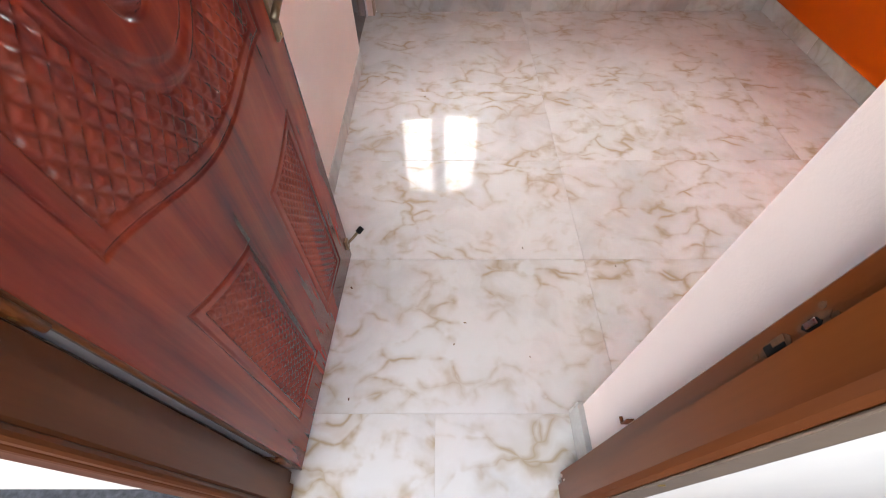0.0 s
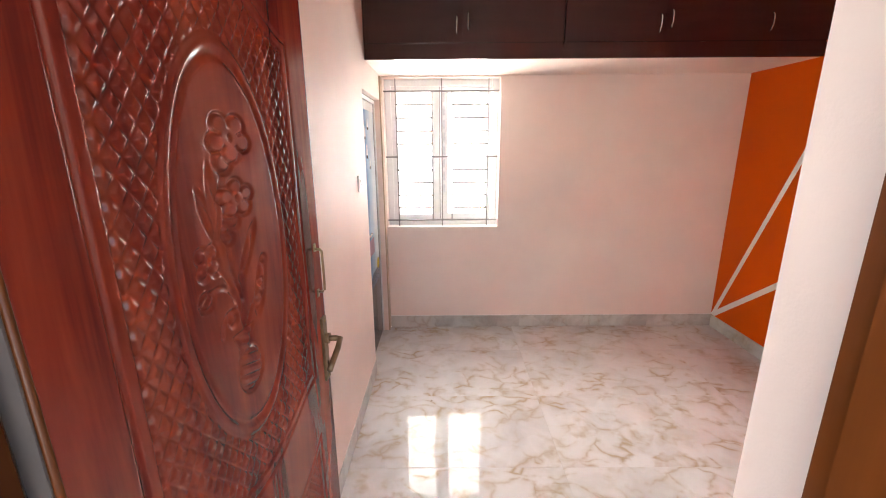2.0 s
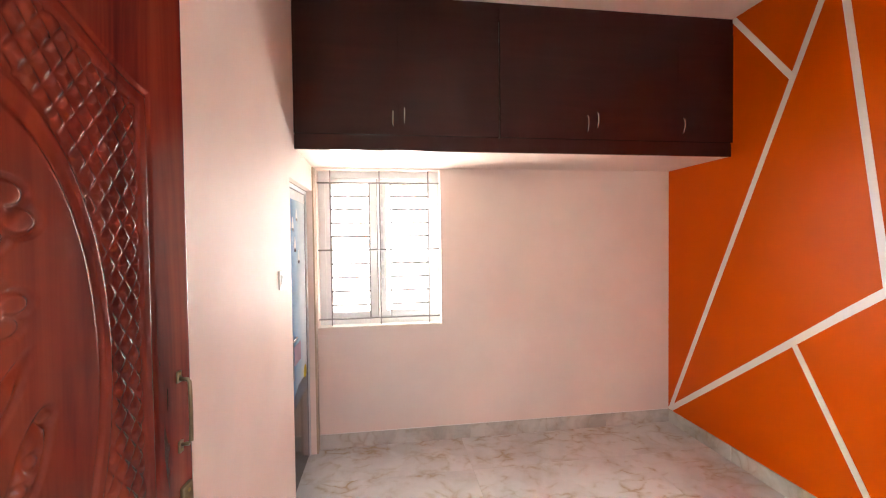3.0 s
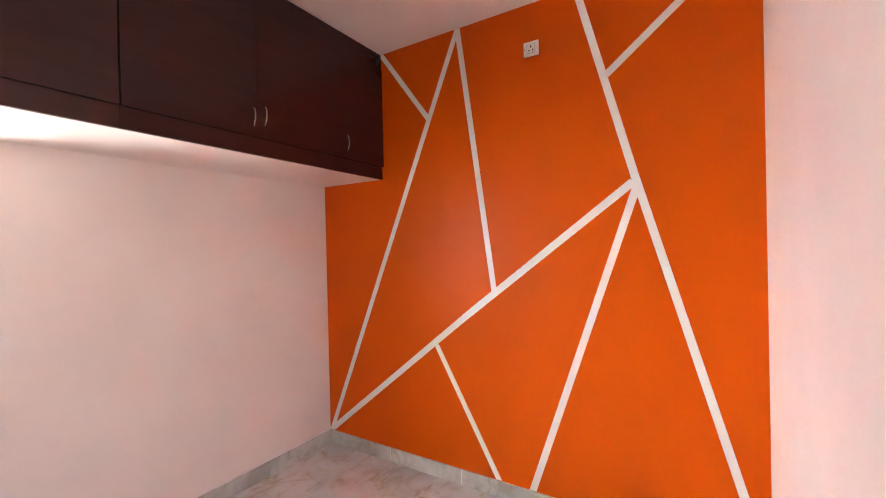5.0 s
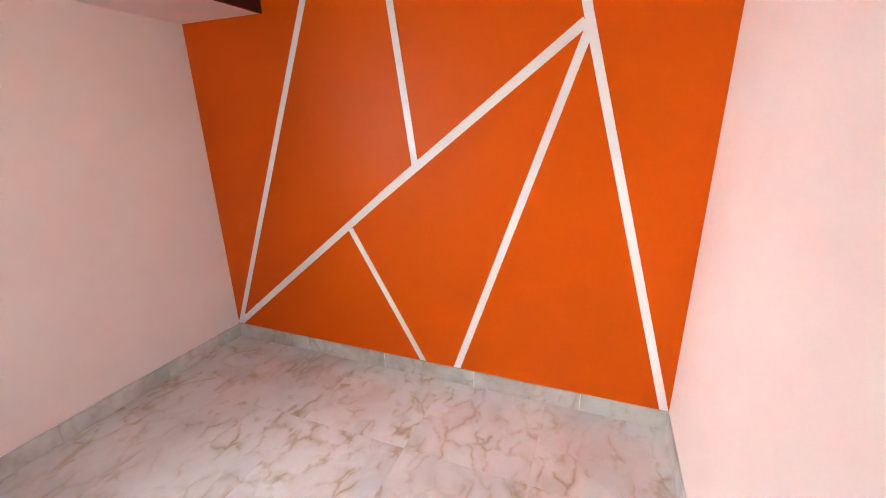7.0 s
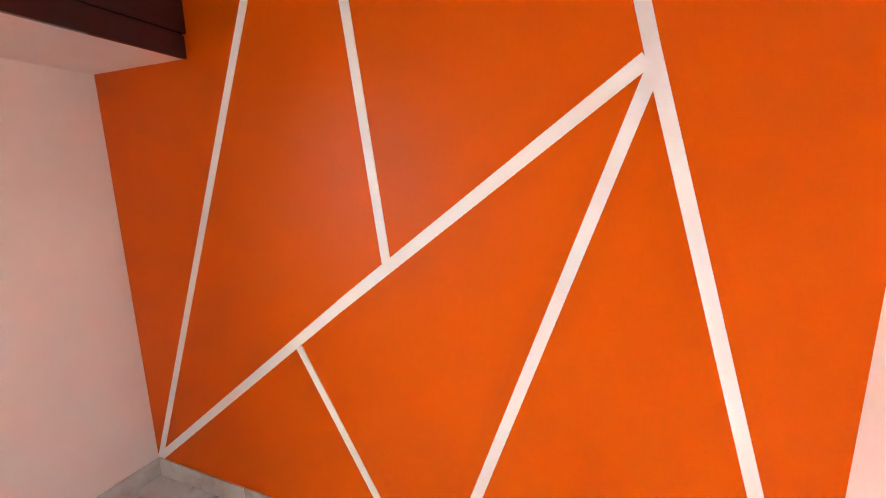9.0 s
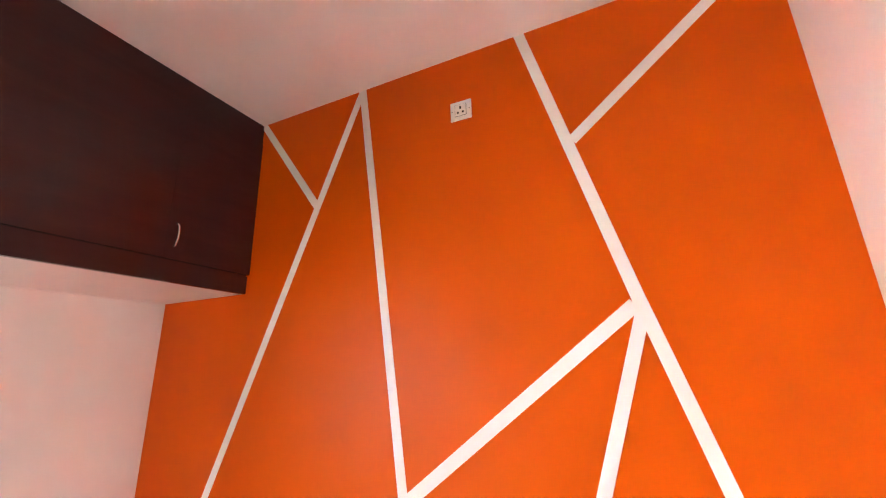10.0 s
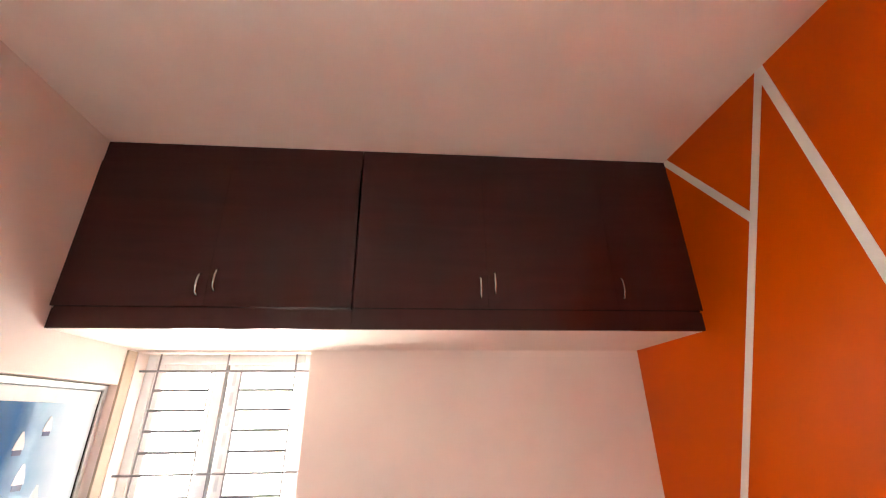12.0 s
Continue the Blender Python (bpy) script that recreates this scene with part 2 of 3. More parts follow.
def boxes(*pairs, bevel=0.0):
    bm = bmesh.new()
    for lo, hi in pairs:
        b2 = box(lo, hi, bevel)
        tmp = bpy.data.meshes.new("tmp")
        b2.to_mesh(tmp)
        b2.free()
        bm.from_mesh(tmp)
        bpy.data.meshes.remove(tmp)
    return bm


def tube(points, radius, sides=10, closed=False):
    """A round bar along a line of points."""
    bm = bmesh.new()
    pts = [Vector(p) for p in points]
    rings = []
    n = len(pts)
    for i, p in enumerate(pts):
        a = pts[(i - 1) % n] if (closed or i > 0) else p
        c = pts[(i + 1) % n] if (closed or i < n - 1) else p
        d = (c - a).normalized()
        up = Vector((0, 0, 1)) if abs(d.z) < 0.9 else Vector((1, 0, 0))
        s = d.cross(up).normalized()
        u = s.cross(d).normalized()
        rings.append([bm.verts.new(p + radius * (math.cos(t) * s + math.sin(t) * u))
                      for t in [2 * math.pi * k / sides for k in range(sides)]])
    m = n if closed else n - 1
    for i in range(m):
        r0, r1 = rings[i], rings[(i + 1) % n]
        for k in range(sides):
            bm.faces.new((r0[k], r0[(k + 1) % sides], r1[(k + 1) % sides], r1[k]))
    if not closed:
        bm.faces.new(rings[0][::-1])
        bm.faces.new(rings[-1])
    bmesh.ops.recalc_face_normals(bm, faces=bm.faces)
    return bm


def disc(centre, radius, depth, axis="Y", sides=16):
    bm = bmesh.new()
    bmesh.ops.create_cone(bm, cap_ends=True, segments=sides, radius1=radius, radius2=radius, depth=depth)
    rot = {"X": Matrix.Rotation(radians(90), 4, "Y"), "Y": Matrix.Rotation(radians(90), 4, "X"), "Z": Matrix.Identity(4)}[axis]
    bmesh.ops.transform(bm, matrix=Matrix.Translation(centre) @ rot, verts=bm.verts)
    return bm


def slab_along(y0, z0, y1, z1, width, x, depth, cut0=None, cut1=None):
    """A thin painted stripe on the wall x, from (y0, z0) to (y1, z1); it faces the room."""
    d = Vector((y1 - y0, z1 - z0)).normalized()
    n = Vector((-d.y, d.x)) * width / 2
    c = [Vector((y0, z0)) + n, Vector((y0, z0)) - n, Vector((y1, z1)) - n, Vector((y1, z1)) + n]

    def slide(p, q, axis, value):
        k = (value - p[axis]) / (q[axis] - p[axis])
        return p + (q - p) * k
    if cut0:
        c[0], c[1] = slide(c[0], c[3], *cut0), slide(c[1], c[2], *cut0)
    if cut1:
        c[3], c[2] = slide(c[0], c[3], *cut1), slide(c[1], c[2], *cut1)
    bm = bmesh.new()
    back = [bm.verts.new((x, p.x, p.y)) for p in c]
    front = [bm.verts.new((x - depth, p.x, p.y)) for p in c]
    bm.faces.new(front)
    bm.faces.new(back[::-1])
    for k in range(4):
        bm.faces.new((front[k], back[k], back[(k + 1) % 4], front[(k + 1) % 4]))
    bmesh.ops.recalc_face_normals(bm, faces=bm.faces)
    return bm


def structure(ob, label, category):
    return tagged(ob, label, category, kind="structure")


# ---- walls, ceiling, loft ----
NICHE_Y0, NICHE_Y1, NICHE_Z = 2.105, 2.79, 1.915
structure(part("wall_left", boxes(((-0.15, -0.0, 0), (0, NICHE_Y0, H)),
                                  ((-0.15, NICHE_Y0, NICHE_Z), (0, NICHE_Y1, H)),
                                  ((-0.15, NICHE_Y1, 0), (0, D + 0.02, H)),
                                  ((-0.15, NICHE_Y0, 0), (-0.09, NICHE_Y1, NICHE_Z))), PEACH),
          "plain pale peach painted plaster wall beside the doorway", "wall")
WX0, WX1, WZ0, WZ1 = 0.016, 0.94, 0.905, 2.088
structure(part("wall_back", boxes(((-0.15, D, 0), (WX0, D + WALL, H)), ((WX1, D, 0), (W + 0.15, D + WALL, H)),
                                  ((WX0, D, 0), (WX1, D + WALL, WZ0)), ((WX0, D, WZ1), (WX1, D + WALL, H))), PEACH),
          "pale peach painted wall with one window opening", "wall")
wall_right = structure(part("wall_right", box((W, 0, 0), (W + 0.15, D, H)), ORANGE),
                       "bright orange feature wall with white painted stripes", "wall")
structure(part("wall_front", boxes(((DOOR_R, -WALL, 0), (W + 0.15, 0, H)), ((-0.15, -WALL, LINTEL), (DOOR_R, 0, H)),
                                   ((-0.15, -WALL, 0), (DOOR_L - 0.002, -0.001, LINTEL))), PEACH),
          "pale peach painted wall around the entrance doorway", "wall")
structure(part("ceiling", box((-0.15, -WALL, H), (W + 0.15, D + WALL, H + 0.15)), CEIL),
          "plain pale peach painted ceiling", "ceiling")
structure(part("loft_slab", box((0.001, LOFT_Y + 0.02, LOFT_Z), (W - 0.001, D - 0.001, LOFT_Z + 0.08)), PEACH),
          "pale painted concrete loft shelf under the cabinets", "loft")

# white stripes on the orange wall: start, end, width, cuts
T = 0.002
for y0, z0, y1, z1, wd, c0, c1 in (
        (2.845, 0.105, 1.585, 3.02, 0.036, (1, 0.107), (1, 3.018)),
        (2.85, 0.105, 1.570, 1.126, 0.042, (1, 0.107), None),
        (1.578, 1.120, 0.551, 1.9095, 0.044, None, None),
        (1.586, 3.02, 1.360, 1.295, 0.037, (1, 3.016), None),
        (2.235, 3.02, 1.83, 2.475, 0.036, (1, 3.017), None),
        (0.826, 3.02, 0.538, 1.925, 0.040, (1, 3.0175), None),
        (0.542, 1.940, 0.023, 0.105, 0.040, None, (1, 0.108)),
        (0.672, 2.50, 0.03, 3.02, 0.038, None, (1, 3.017)),
        (0.534, 1.884, 1.133, 0.105, 0.040, None, (1, 0.1075)),
        (1.80, 0.915, 1.352, 0.105, 0.034, None, (1, 0.1085))):
    T += 0.00015
    part("stripe", slab_along(y0, z0, y1, z1, wd, W, T, c0, c1), STRIPE, wall_right, "white painted stripe")

# ---- landing outside the doorway ----
structure(part("landing_floor", boxes(((-3.0, -2.4, -0.2), (3.2, -0.2635, -0.002)), ((-3.0, -0.2635, -0.2), (-0.004, -0.2085, -0.002)),
                                       ((0.919, -0.2635, -0.2), (3.2, -0.2405, -0.002))), GRANITE),
          "dark speckled granite floor of the landing outside", "floor")
structure(part("landing_wall_front", boxes(((-3.0, -0.208, -0.2), (-0.151, -0.17, 3.02)), ((0.919, -0.240, -0.2), (3.2, -0.2002, 3.02)),
                                           ((-0.15, -0.207, 2.2), (0.9185, -0.2002, 3.02))), OUTER),
          "white painted outer wall around the entrance", "wall")
structure(part("landing_wall_back", box((-3.0, -2.6, -0.2), (3.2, -2.4, 1.0)), OUTER), "plain white parapet of the open landing", "wall")
structure(part("landing_wall_side", box((3.0, -2.4, -0.2), (3.2, -0.215, 3.02)), OUTER), "plain white side wall of the landing", "wall")
structure(part("landing_ceiling", box((-0.9, -2.6, 3.02), (3.2, -0.2, 3.17)), OUTER), "plain white ceiling slab of the landing", "ceiling")
glow = bpy.data.materials.new("hazy_sky_glow")
glow.use_nodes = True
glow.node_tree.nodes["Principled BSDF"].inputs["Base Color"].default_value = (0, 0, 0, 1)
glow.node_tree.nodes["Principled BSDF"].inputs["Emission Color"].default_value = (1.0, 0.99, 0.97, 1)
glow.node_tree.nodes["Principled BSDF"].inputs["Emission Strength"].default_value = 6.9
structure(part("backdrop", box((-24, 9.0, -3.2), (1.8, 9.1, 12.0)), glow), "plain overexposed white haze outside the window", "sky")
structure(part("ground", box((-400, -400, -3.4), (400, 400, -3.2)), plain("outside_ground", (0.34, 0.31, 0.27), 0.9, 0, 0.3, 0.5)),
          "pale dusty ground below the house", "ground")


# ---- door frame of the entrance ----
def door_frame():
    f = structure(empty("door_frame_1", 0.46, -0.22, 0), "brown enamelled wooden door frame with worn edges", "door frame")

    def post(name, xa, xb, sign):
        """xa, xb: hidden and visible side; the rebate lies on the room side, the bead outside."""
        bm = bmesh.new()
        prof = [(xa, -0.262), (xb - sign * 0.012, -0.262), (xb - sign * 0.004, -0.256), (xb, -0.246),
                (xb, -0.197), (xb - sign * 0.0125, -0.194), (xb - sign * 0.0125, -0.166), (xb - sign * 0.016, -0.163), (xa, -0.163)]
        lo = [bm.verts.new((x, y, 0.002)) for x, y in prof]
        hi = [bm.verts.new((x, y, 2.095)) for x, y in prof]
        n = len(prof)
        bm.faces.new(lo)
        bm.faces.new(hi[::-1])
        for k in range(n):
            bm.faces.new((lo[k], hi[k], hi[(k + 1) % n], lo[(k + 1) % n]))
        bmesh.ops.recalc_face_normals(bm, faces=bm.faces)
        bmesh.ops.translate(bm, vec=(-0.46, 0.22, 0), verts=bm.verts)
        return part(name, bm, FRAME_PAINT, f)
    post("hinge_post", 0.003, 0.075, 1)
    post("lock_post", 0.918, 0.842, -1)
    part("head", box((-0.457, -0.042, 2.04), (0.458, 0.057, 2.095), 0.004), FRAME_PAINT, f)
    # planted moulding on the outer face of the hinge side, flat strip on the lock side
    bm = boxes(((-0.474, -0.0465, 0.0), (-0.4575, 0.0115, 2.16)), ((-0.4575, -0.0465, 0.0), (-0.424, -0.0425, 2.16)))
    for x, y, r in ((-0.394, -0.0375, 0.010), (-0.414, -0.0425, 0.008)):
        b2 = tube([(x, y, 0.001), (x, y, 2.16)], r, 12)
        tmp = bpy.data.meshes.new("tmp")
        b2.to_mesh(tmp)
        b2.free()
        bm.from_mesh(tmp)
        bpy.data.meshes.remove(tmp)
    part("architrave", bm, FRAME_PAINT, f)
    part("edge_strip", box((0.396, -0.0470, 0.0), (0.458, -0.0425, 2.16), 0.002), STRIP, f, "flat grey-brown edge strip")

    def ragged(name, mat, y, z, ry, rz, x, depth, seed, label, parent=f):
        """A thin irregular patch on the room side of the lock post."""
        rng = random.Random(seed)
        bm = bmesh.new()
        ring = []
        for k in range(14):
            a = 2 * math.pi * k / 14
            q = rng.uniform(0.84, 1.10)
            ring.append((y + ry * q * math.cos(a), z + rz * q * math.sin(a)))
        lo = [bm.verts.new((x, a, b)) for a, b in ring]
        hi = [bm.verts.new((x - depth, a, b)) for a, b in ring]
        bm.faces.new(lo)
        bm.faces.new(hi)
        for k in range(14):
            bm.faces.new((lo[k], lo[(k + 1) % 14], hi[(k + 1) % 14], hi[k]))
        bmesh.ops.recalc_face_normals(bm, faces=bm.faces)
        return part(name, bm, mat, parent, label)
    # latch and bolt holes with chipped paint
    x = 0.8545 - 0.46
    ragged("chip", CHIP, 0.034, 0.958, 0.0085, 0.027, x + 0.0004, 0.0012, 4, "chipped bare wood")
    hole = part("strike_hole", box((x - 0.0016, 0.0285, 0.942), (x + 0.0002, 0.0395, 0.972), 0.0005, 1), SLOT, f, "dark square-cut bolt hole")
    part("splinter", box((x - 0.0026, 0.0335, 0.956), (x - 0.0012, 0.0405, 0.976), 0.0006, 1), CHIP, hole, "bare wood splinter")
    ragged("chip", CHIP, 0.033, 1.012, 0.0090, 0.023, x + 0.0004, 0.0012, 9, "chipped bare wood")
    ragged("strike_hole", SLOT, 0.033, 1.010, 0.0058, 0.012, x + 0.0002, 0.0016, 10, "dark ragged latch hole")
    part("strike_plate", box((x - 0.0032, 0.031, 1.002), (x - 0.0013, 0.0375, 1.018), 0.0009, 1), STEEL, f, "worn steel latch")
    for z, y, seed in ((1.036, 0.030, 21), (1.030, 0.043, 22), (0.925, 0.035, 23)):
        ragged("chip", CHIP, y, z, 0.0035, 0.005, x + 0.0004, 0.0010, seed, "small paint chip")
    for z, y, seed in ((0.014, 0.026, 30), (0.030, 0.030, 31), (0.010, 0.044, 18)):
        ragged("chip", GROUT, y, z, 0.005, 0.011, (0.395 if y > 0.026 else 0.3825), 0.0012, seed, "chipped pale patch")
    for z0, z1 in ((1.10, 1.19), (1.205, 1.33), (1.35, 1.44), (1.47, 1.60), (1.66, 1.72)):
        part("paint_scratch", box((x - 0.0006, 0.0232, z0), (x + 0.0006, 0.0244, z1), 0.0002, 1), STRIP, f, "pale thin paint scratch")
    part("floor_bolt_keeper", boxes(((0.384, 0.0572, 0.545), (0.398, 0.0595, 0.578)), ((0.384, 0.0595, 0.545), (0.390, 0.071, 0.550)), bevel=0.0008), FRAME_PAINT, f, "brown painted bolt keeper")
    part("rubber_stop", disc((0.408, -0.0478, 0.59), 0.006, 0.003, "Y"), BRASS, f, "small brass screw cap")
    return f


door_frame()


# ---- entrance door leaf ----
LEAF_W, LEAF_H, LEAF_T = 0.785, 2.035, 0.034


def smooth01(x):
    x = np.clip(x, 0, 1)
    return x * x * (3 - 2 * x)


def seg_dist(u, z, pts):
    best = np.full(u.shape, 9.0)
    for (a, b), (c, d) in zip(pts[:-1], pts[1:]):
        dx, dz = c - a, d - b
        k = np.clip(((u - a) * dx + (z - b) * dz) / (dx * dx + dz * dz + 1e-9), 0, 1)
        best = np.minimum(best, np.hypot(u - a - k * dx, z - b - k * dz))
    return best


def arc(cx, cz, r, a0, a1, n=14, squash=1.0):
    return [(cx + r * math.cos(radians(a0 + (a1 - a0) * k / n)), cz + squash * r * math.sin(radians(a0 + (a1 - a0) * k / n))) for k in range(n + 1)]


def petals(u, z, cx, cz, ru, rz, count, turn):
    """Signed distance to a broad flower of round petals."""
    p, q = (u - cx) / ru, (z - cz) / rz
    best = np.hypot(p, q) - 0.5
    for k in range(count):
        a = radians(turn + 360 * k / count)
        best = np.minimum(best, np.hypot(p - 0.62 * math.cos(a), q - 0.62 * math.sin(a)) - 0.40)
    return best * (ru + rz) / 2


def ellipse(u, z, cx, cz, a, b, turn=0.0):
    c, s = math.cos(radians(turn)), math.sin(radians(turn))
    p, q = (u - cx) * c + (z - cz) * s, -(u - cx) * s + (z - cz) * c
    k = np.hypot(p / a, q / b)
    return (k - 1) * min(a, b)


def groove(dist, half, depth):
    """A cut with sloping banks and rounded lips where dist is near nought."""
    k = np.clip(np.abs(dist) / (half * 1.25), 0, 1)
    return -depth * 0.5 * (1 + np.cos(math.pi * k))


def lattice(u, z, pitch, half=0.0068):
    """Flat diamonds between crossing V cuts."""
    p, q = (u / pitch + z / (pitch * 1.25)), (u / pitch - z / (pitch * 1.25))
    fp, fq = np.abs(p - np.round(p)), np.abs(q - np.round(q))
    d = np.minimum(fp, fq) * pitch * 0.78
    return groove(d, half, 0.0040)


def carved_height(u, z):
    z = z + 0.012
    cu, cz = 0.388, 1.386
    h = np.zeros(u.shape)
    # upper panel with an ogee foot and head
    wave = (0.5 - 0.5 * np.cos(2 * math.pi * np.clip((u - 0.094) / 0.578, 0, 1))) ** 0.8
    bottom, top = 0.952 - 0.068 * wave, 1.808 + 0.09 * wave
    sd = np.maximum(np.maximum(0.094 - u, u - 0.672), np.maximum(bottom - z, z - top))
    h += groove(sd, 0.006, 0.0042)
    inside = sd < -0.028
    oval = ellipse(u, z, cu, cz, 0.190, 0.374)
    h = np.where(inside & (oval > 0.0), lattice(u, z, 0.033), h)
    h += groove(sd + 0.028, 0.005, 0.0034)
    h = np.where(oval <= 0.002, 0.0, h)
    h += groove(oval, 0.005, 0.0032)
    inner = ellipse(u, z, cu, cz, 0.166, 0.342)
    h += groove(inner, 0.0062, 0.0046)

    # spray of flowers in a vase, each shape cut round its outline
    def cut(h, sdist, puff=0.0012):
        h = np.where(sdist < 0.0, 0.0006 + puff * smooth01(-sdist / 0.014), h)
        return h + groove(sdist, 0.0062, 0.0052)
    leaves = np.full(u.shape, 9.0)
    for cx, cz2, a, b, tn in ((0.306, 1.462, 0.010, 0.038, 22), (0.324, 1.476, 0.010, 0.050, 3), (0.341, 1.464, 0.009, 0.040, -12)):
        leaves = np.minimum(leaves, ellipse(u, z, cx, cz2, a, b, tn))
    stems = ([(0.368, 1.240), (0.372, 1.30), (0.352, 1.36), (0.346, 1.43), (0.358, 1.53)],
             [(0.372, 1.240), (0.398, 1.275), (0.425, 1.29)], [(0.374, 1.300), (0.384, 1.345)],
             [(0.312, 1.380), (0.332, 1.352), (0.355, 1.310), (0.366, 1.250)],
             arc(0.300, 1.300, 0.048, 10, 150, squash=0.95), arc(0.272, 1.334, 0.018, 90, 420, squash=0.8), arc(0.332, 1.262, 0.034, 60, 190, squash=0.9), arc(0.334, 1.276, 0.012, -120, 200))
    for pts in stems:
        h += groove(seg_dist(u, z, pts), 0.0062, 0.0048)
    h = cut(h, leaves)
    for cx, cz2, a, b, tn in ((0.367, 1.555, 0.026, 0.020, 0), (0.408, 1.383, 0.011, 0.046, -36), (0.442, 1.306, 0.017, 0.050, -22),
                              (0.358, 1.422, 0.012, 0.010, 0), (0.372, 1.456, 0.024, 0.018, -30)):
        h = cut(h, ellipse(u, z, cx, cz2, a, b, tn))
    for cx, cz2, ru, rz, n, tn in ((0.397, 1.594, 0.067, 0.043, 5, 54), (0.396, 1.487, 0.055, 0.035, 5, 18), (0.290, 1.396, 0.034, 0.030, 4, 45)):
        s = petals(u, z, cx, cz2, ru, rz, n, tn)
        h = cut(h, s, 0.0)
        h += groove(np.hypot((u - cx) / 0.9, z - cz2), 0.0085, 0.0050)
    for k in range(4):
        a = radians(90 * k)
        pts = [(0.290 + 0.009 * math.cos(a), 1.396 + 0.009 * math.sin(a)), (0.290 + 0.019 * math.cos(a), 1.396 + 0.018 * math.sin(a))]
        h += groove(seg_dist(u, z, pts), 0.004, 0.003)
    for cx, cz2 in ((0.467, 1.353), (0.443, 1.310), (0.430, 1.281)):
        h += groove(np.hypot(u - cx, z - cz2) - 0.009, 0.005, 0.004)
    vase = np.minimum(ellipse(u, z, 0.372, 1.160, 0.040, 0.046), np.maximum(np.abs(u - 0.362) - 0.016 - 0.5 * np.abs(z - 1.212), np.abs(z - 1.218) - 0.022))
    h = cut(h, vase)
    band = np.abs(np.mod((z + 0.35 * (u - 0.372)) / 0.021, 1.0) - 0.5)
    h += np.where(vase < -0.004, groove(band, 0.24, 0.0036), 0)
    # two lower panels with raised outer shoulders
    for u0, u1, up in ((0.113, 0.318, -1), (0.460, 0.668, 1)):
        k = (u - u0) / (u1 - u0)
        k = k if up > 0 else 1 - k
        tp = 0.690 + 0.072 * np.clip(k, 0, 1) ** 1.6
        s = np.maximum(np.maximum(u0 - u, u - u1), np.maximum(0.135 - z, z - tp))
        h += groove(s, 0.0055, 0.004)
        h = np.where(s < -0.026, lattice(u, z, 0.024, 0.0056), h)
        h += groove(s + 0.026, 0.005, 0.0034)
    z = z - 0.012
    # rounded long edges
    edge = np.minimum(np.minimum(u, LEAF_W - u), np.minimum(z, LEAF_H - z))
    h -= 0.004 * np.clip(1 - edge / 0.006, 0, 1) ** 2
    return h


def relief_mesh(step=0.0021):
    nu, nz = int(LEAF_W / step), int(LEAF_H / step)
    us, zs = np.linspace(0, LEAF_W, nu + 1), np.linspace(0, LEAF_H, nz + 1)
    u, z = np.meshgrid(us, zs)
    x = 0.006 + carved_height(u, z)
    rim = (u == 0) | (u == LEAF_W) | (z == 0) | (z == LEAF_H)
    x = np.where(rim, -0.008, x)
    co = np.stack([x, u, z], -1).reshape(-1, 3)
    i = np.arange((nu + 1) * (nz + 1)).reshape(nz + 1, nu + 1)
    faces = np.stack([i[:-1, :-1], i[:-1, 1:], i[1:, 1:], i[1:, :-1]], -1).reshape(-1, 4)
    me = bpy.data.meshes.new("carved_face")
    me.vertices.add(len(co))
    me.vertices.foreach_set("co", co.ravel())
    me.loops.add(faces.size)
    me.loops.foreach_set("vertex_index", faces.ravel().astype(np.int32))
    me.polygons.add(len(faces))
    me.polygons.foreach_set("loop_start", np.arange(0, faces.size, 4, dtype=np.int32))
    me.polygons.foreach_set("loop_total", np.full(len(faces), 4, dtype=np.int32))
    me.polygons.foreach_set("use_smooth", np.ones(len(faces), dtype=bool))
    me.update()
    me.validate()
    me.materials.append(DOOR_WOOD)
    return me


def pull_handle(parent, y, z0, z1, x):
    h = part("pull_handle", tube([(x + 0.002, y, z0), (x + 0.016, y, z0 + 0.001), (x + 0.020, y, z0 + 0.006), (x + 0.021, y, (z0 + z1) / 2),
                                  (x + 0.020, y, z1 - 0.006), (x + 0.016, y, z1 - 0.001), (x + 0.002, y, z1)], 0.0036, 10), BRONZE, parent,
             "thin antique bronze pull handle", True)
    for z, e in ((z0, -1), (z1, 1)):
        rosette = part("rosette", box((x - 0.001, y - 0.007, z + e * 0.004 - 0.011), (x + 0.003, y + 0.007, z + e * 0.004 + 0.011), 0.0014), BRONZE, h)
        part("screw", disc((x + 0.0032, y, z + e * 0.010), 0.0024, 0.0014, "X", 8), BRASS, rosette)


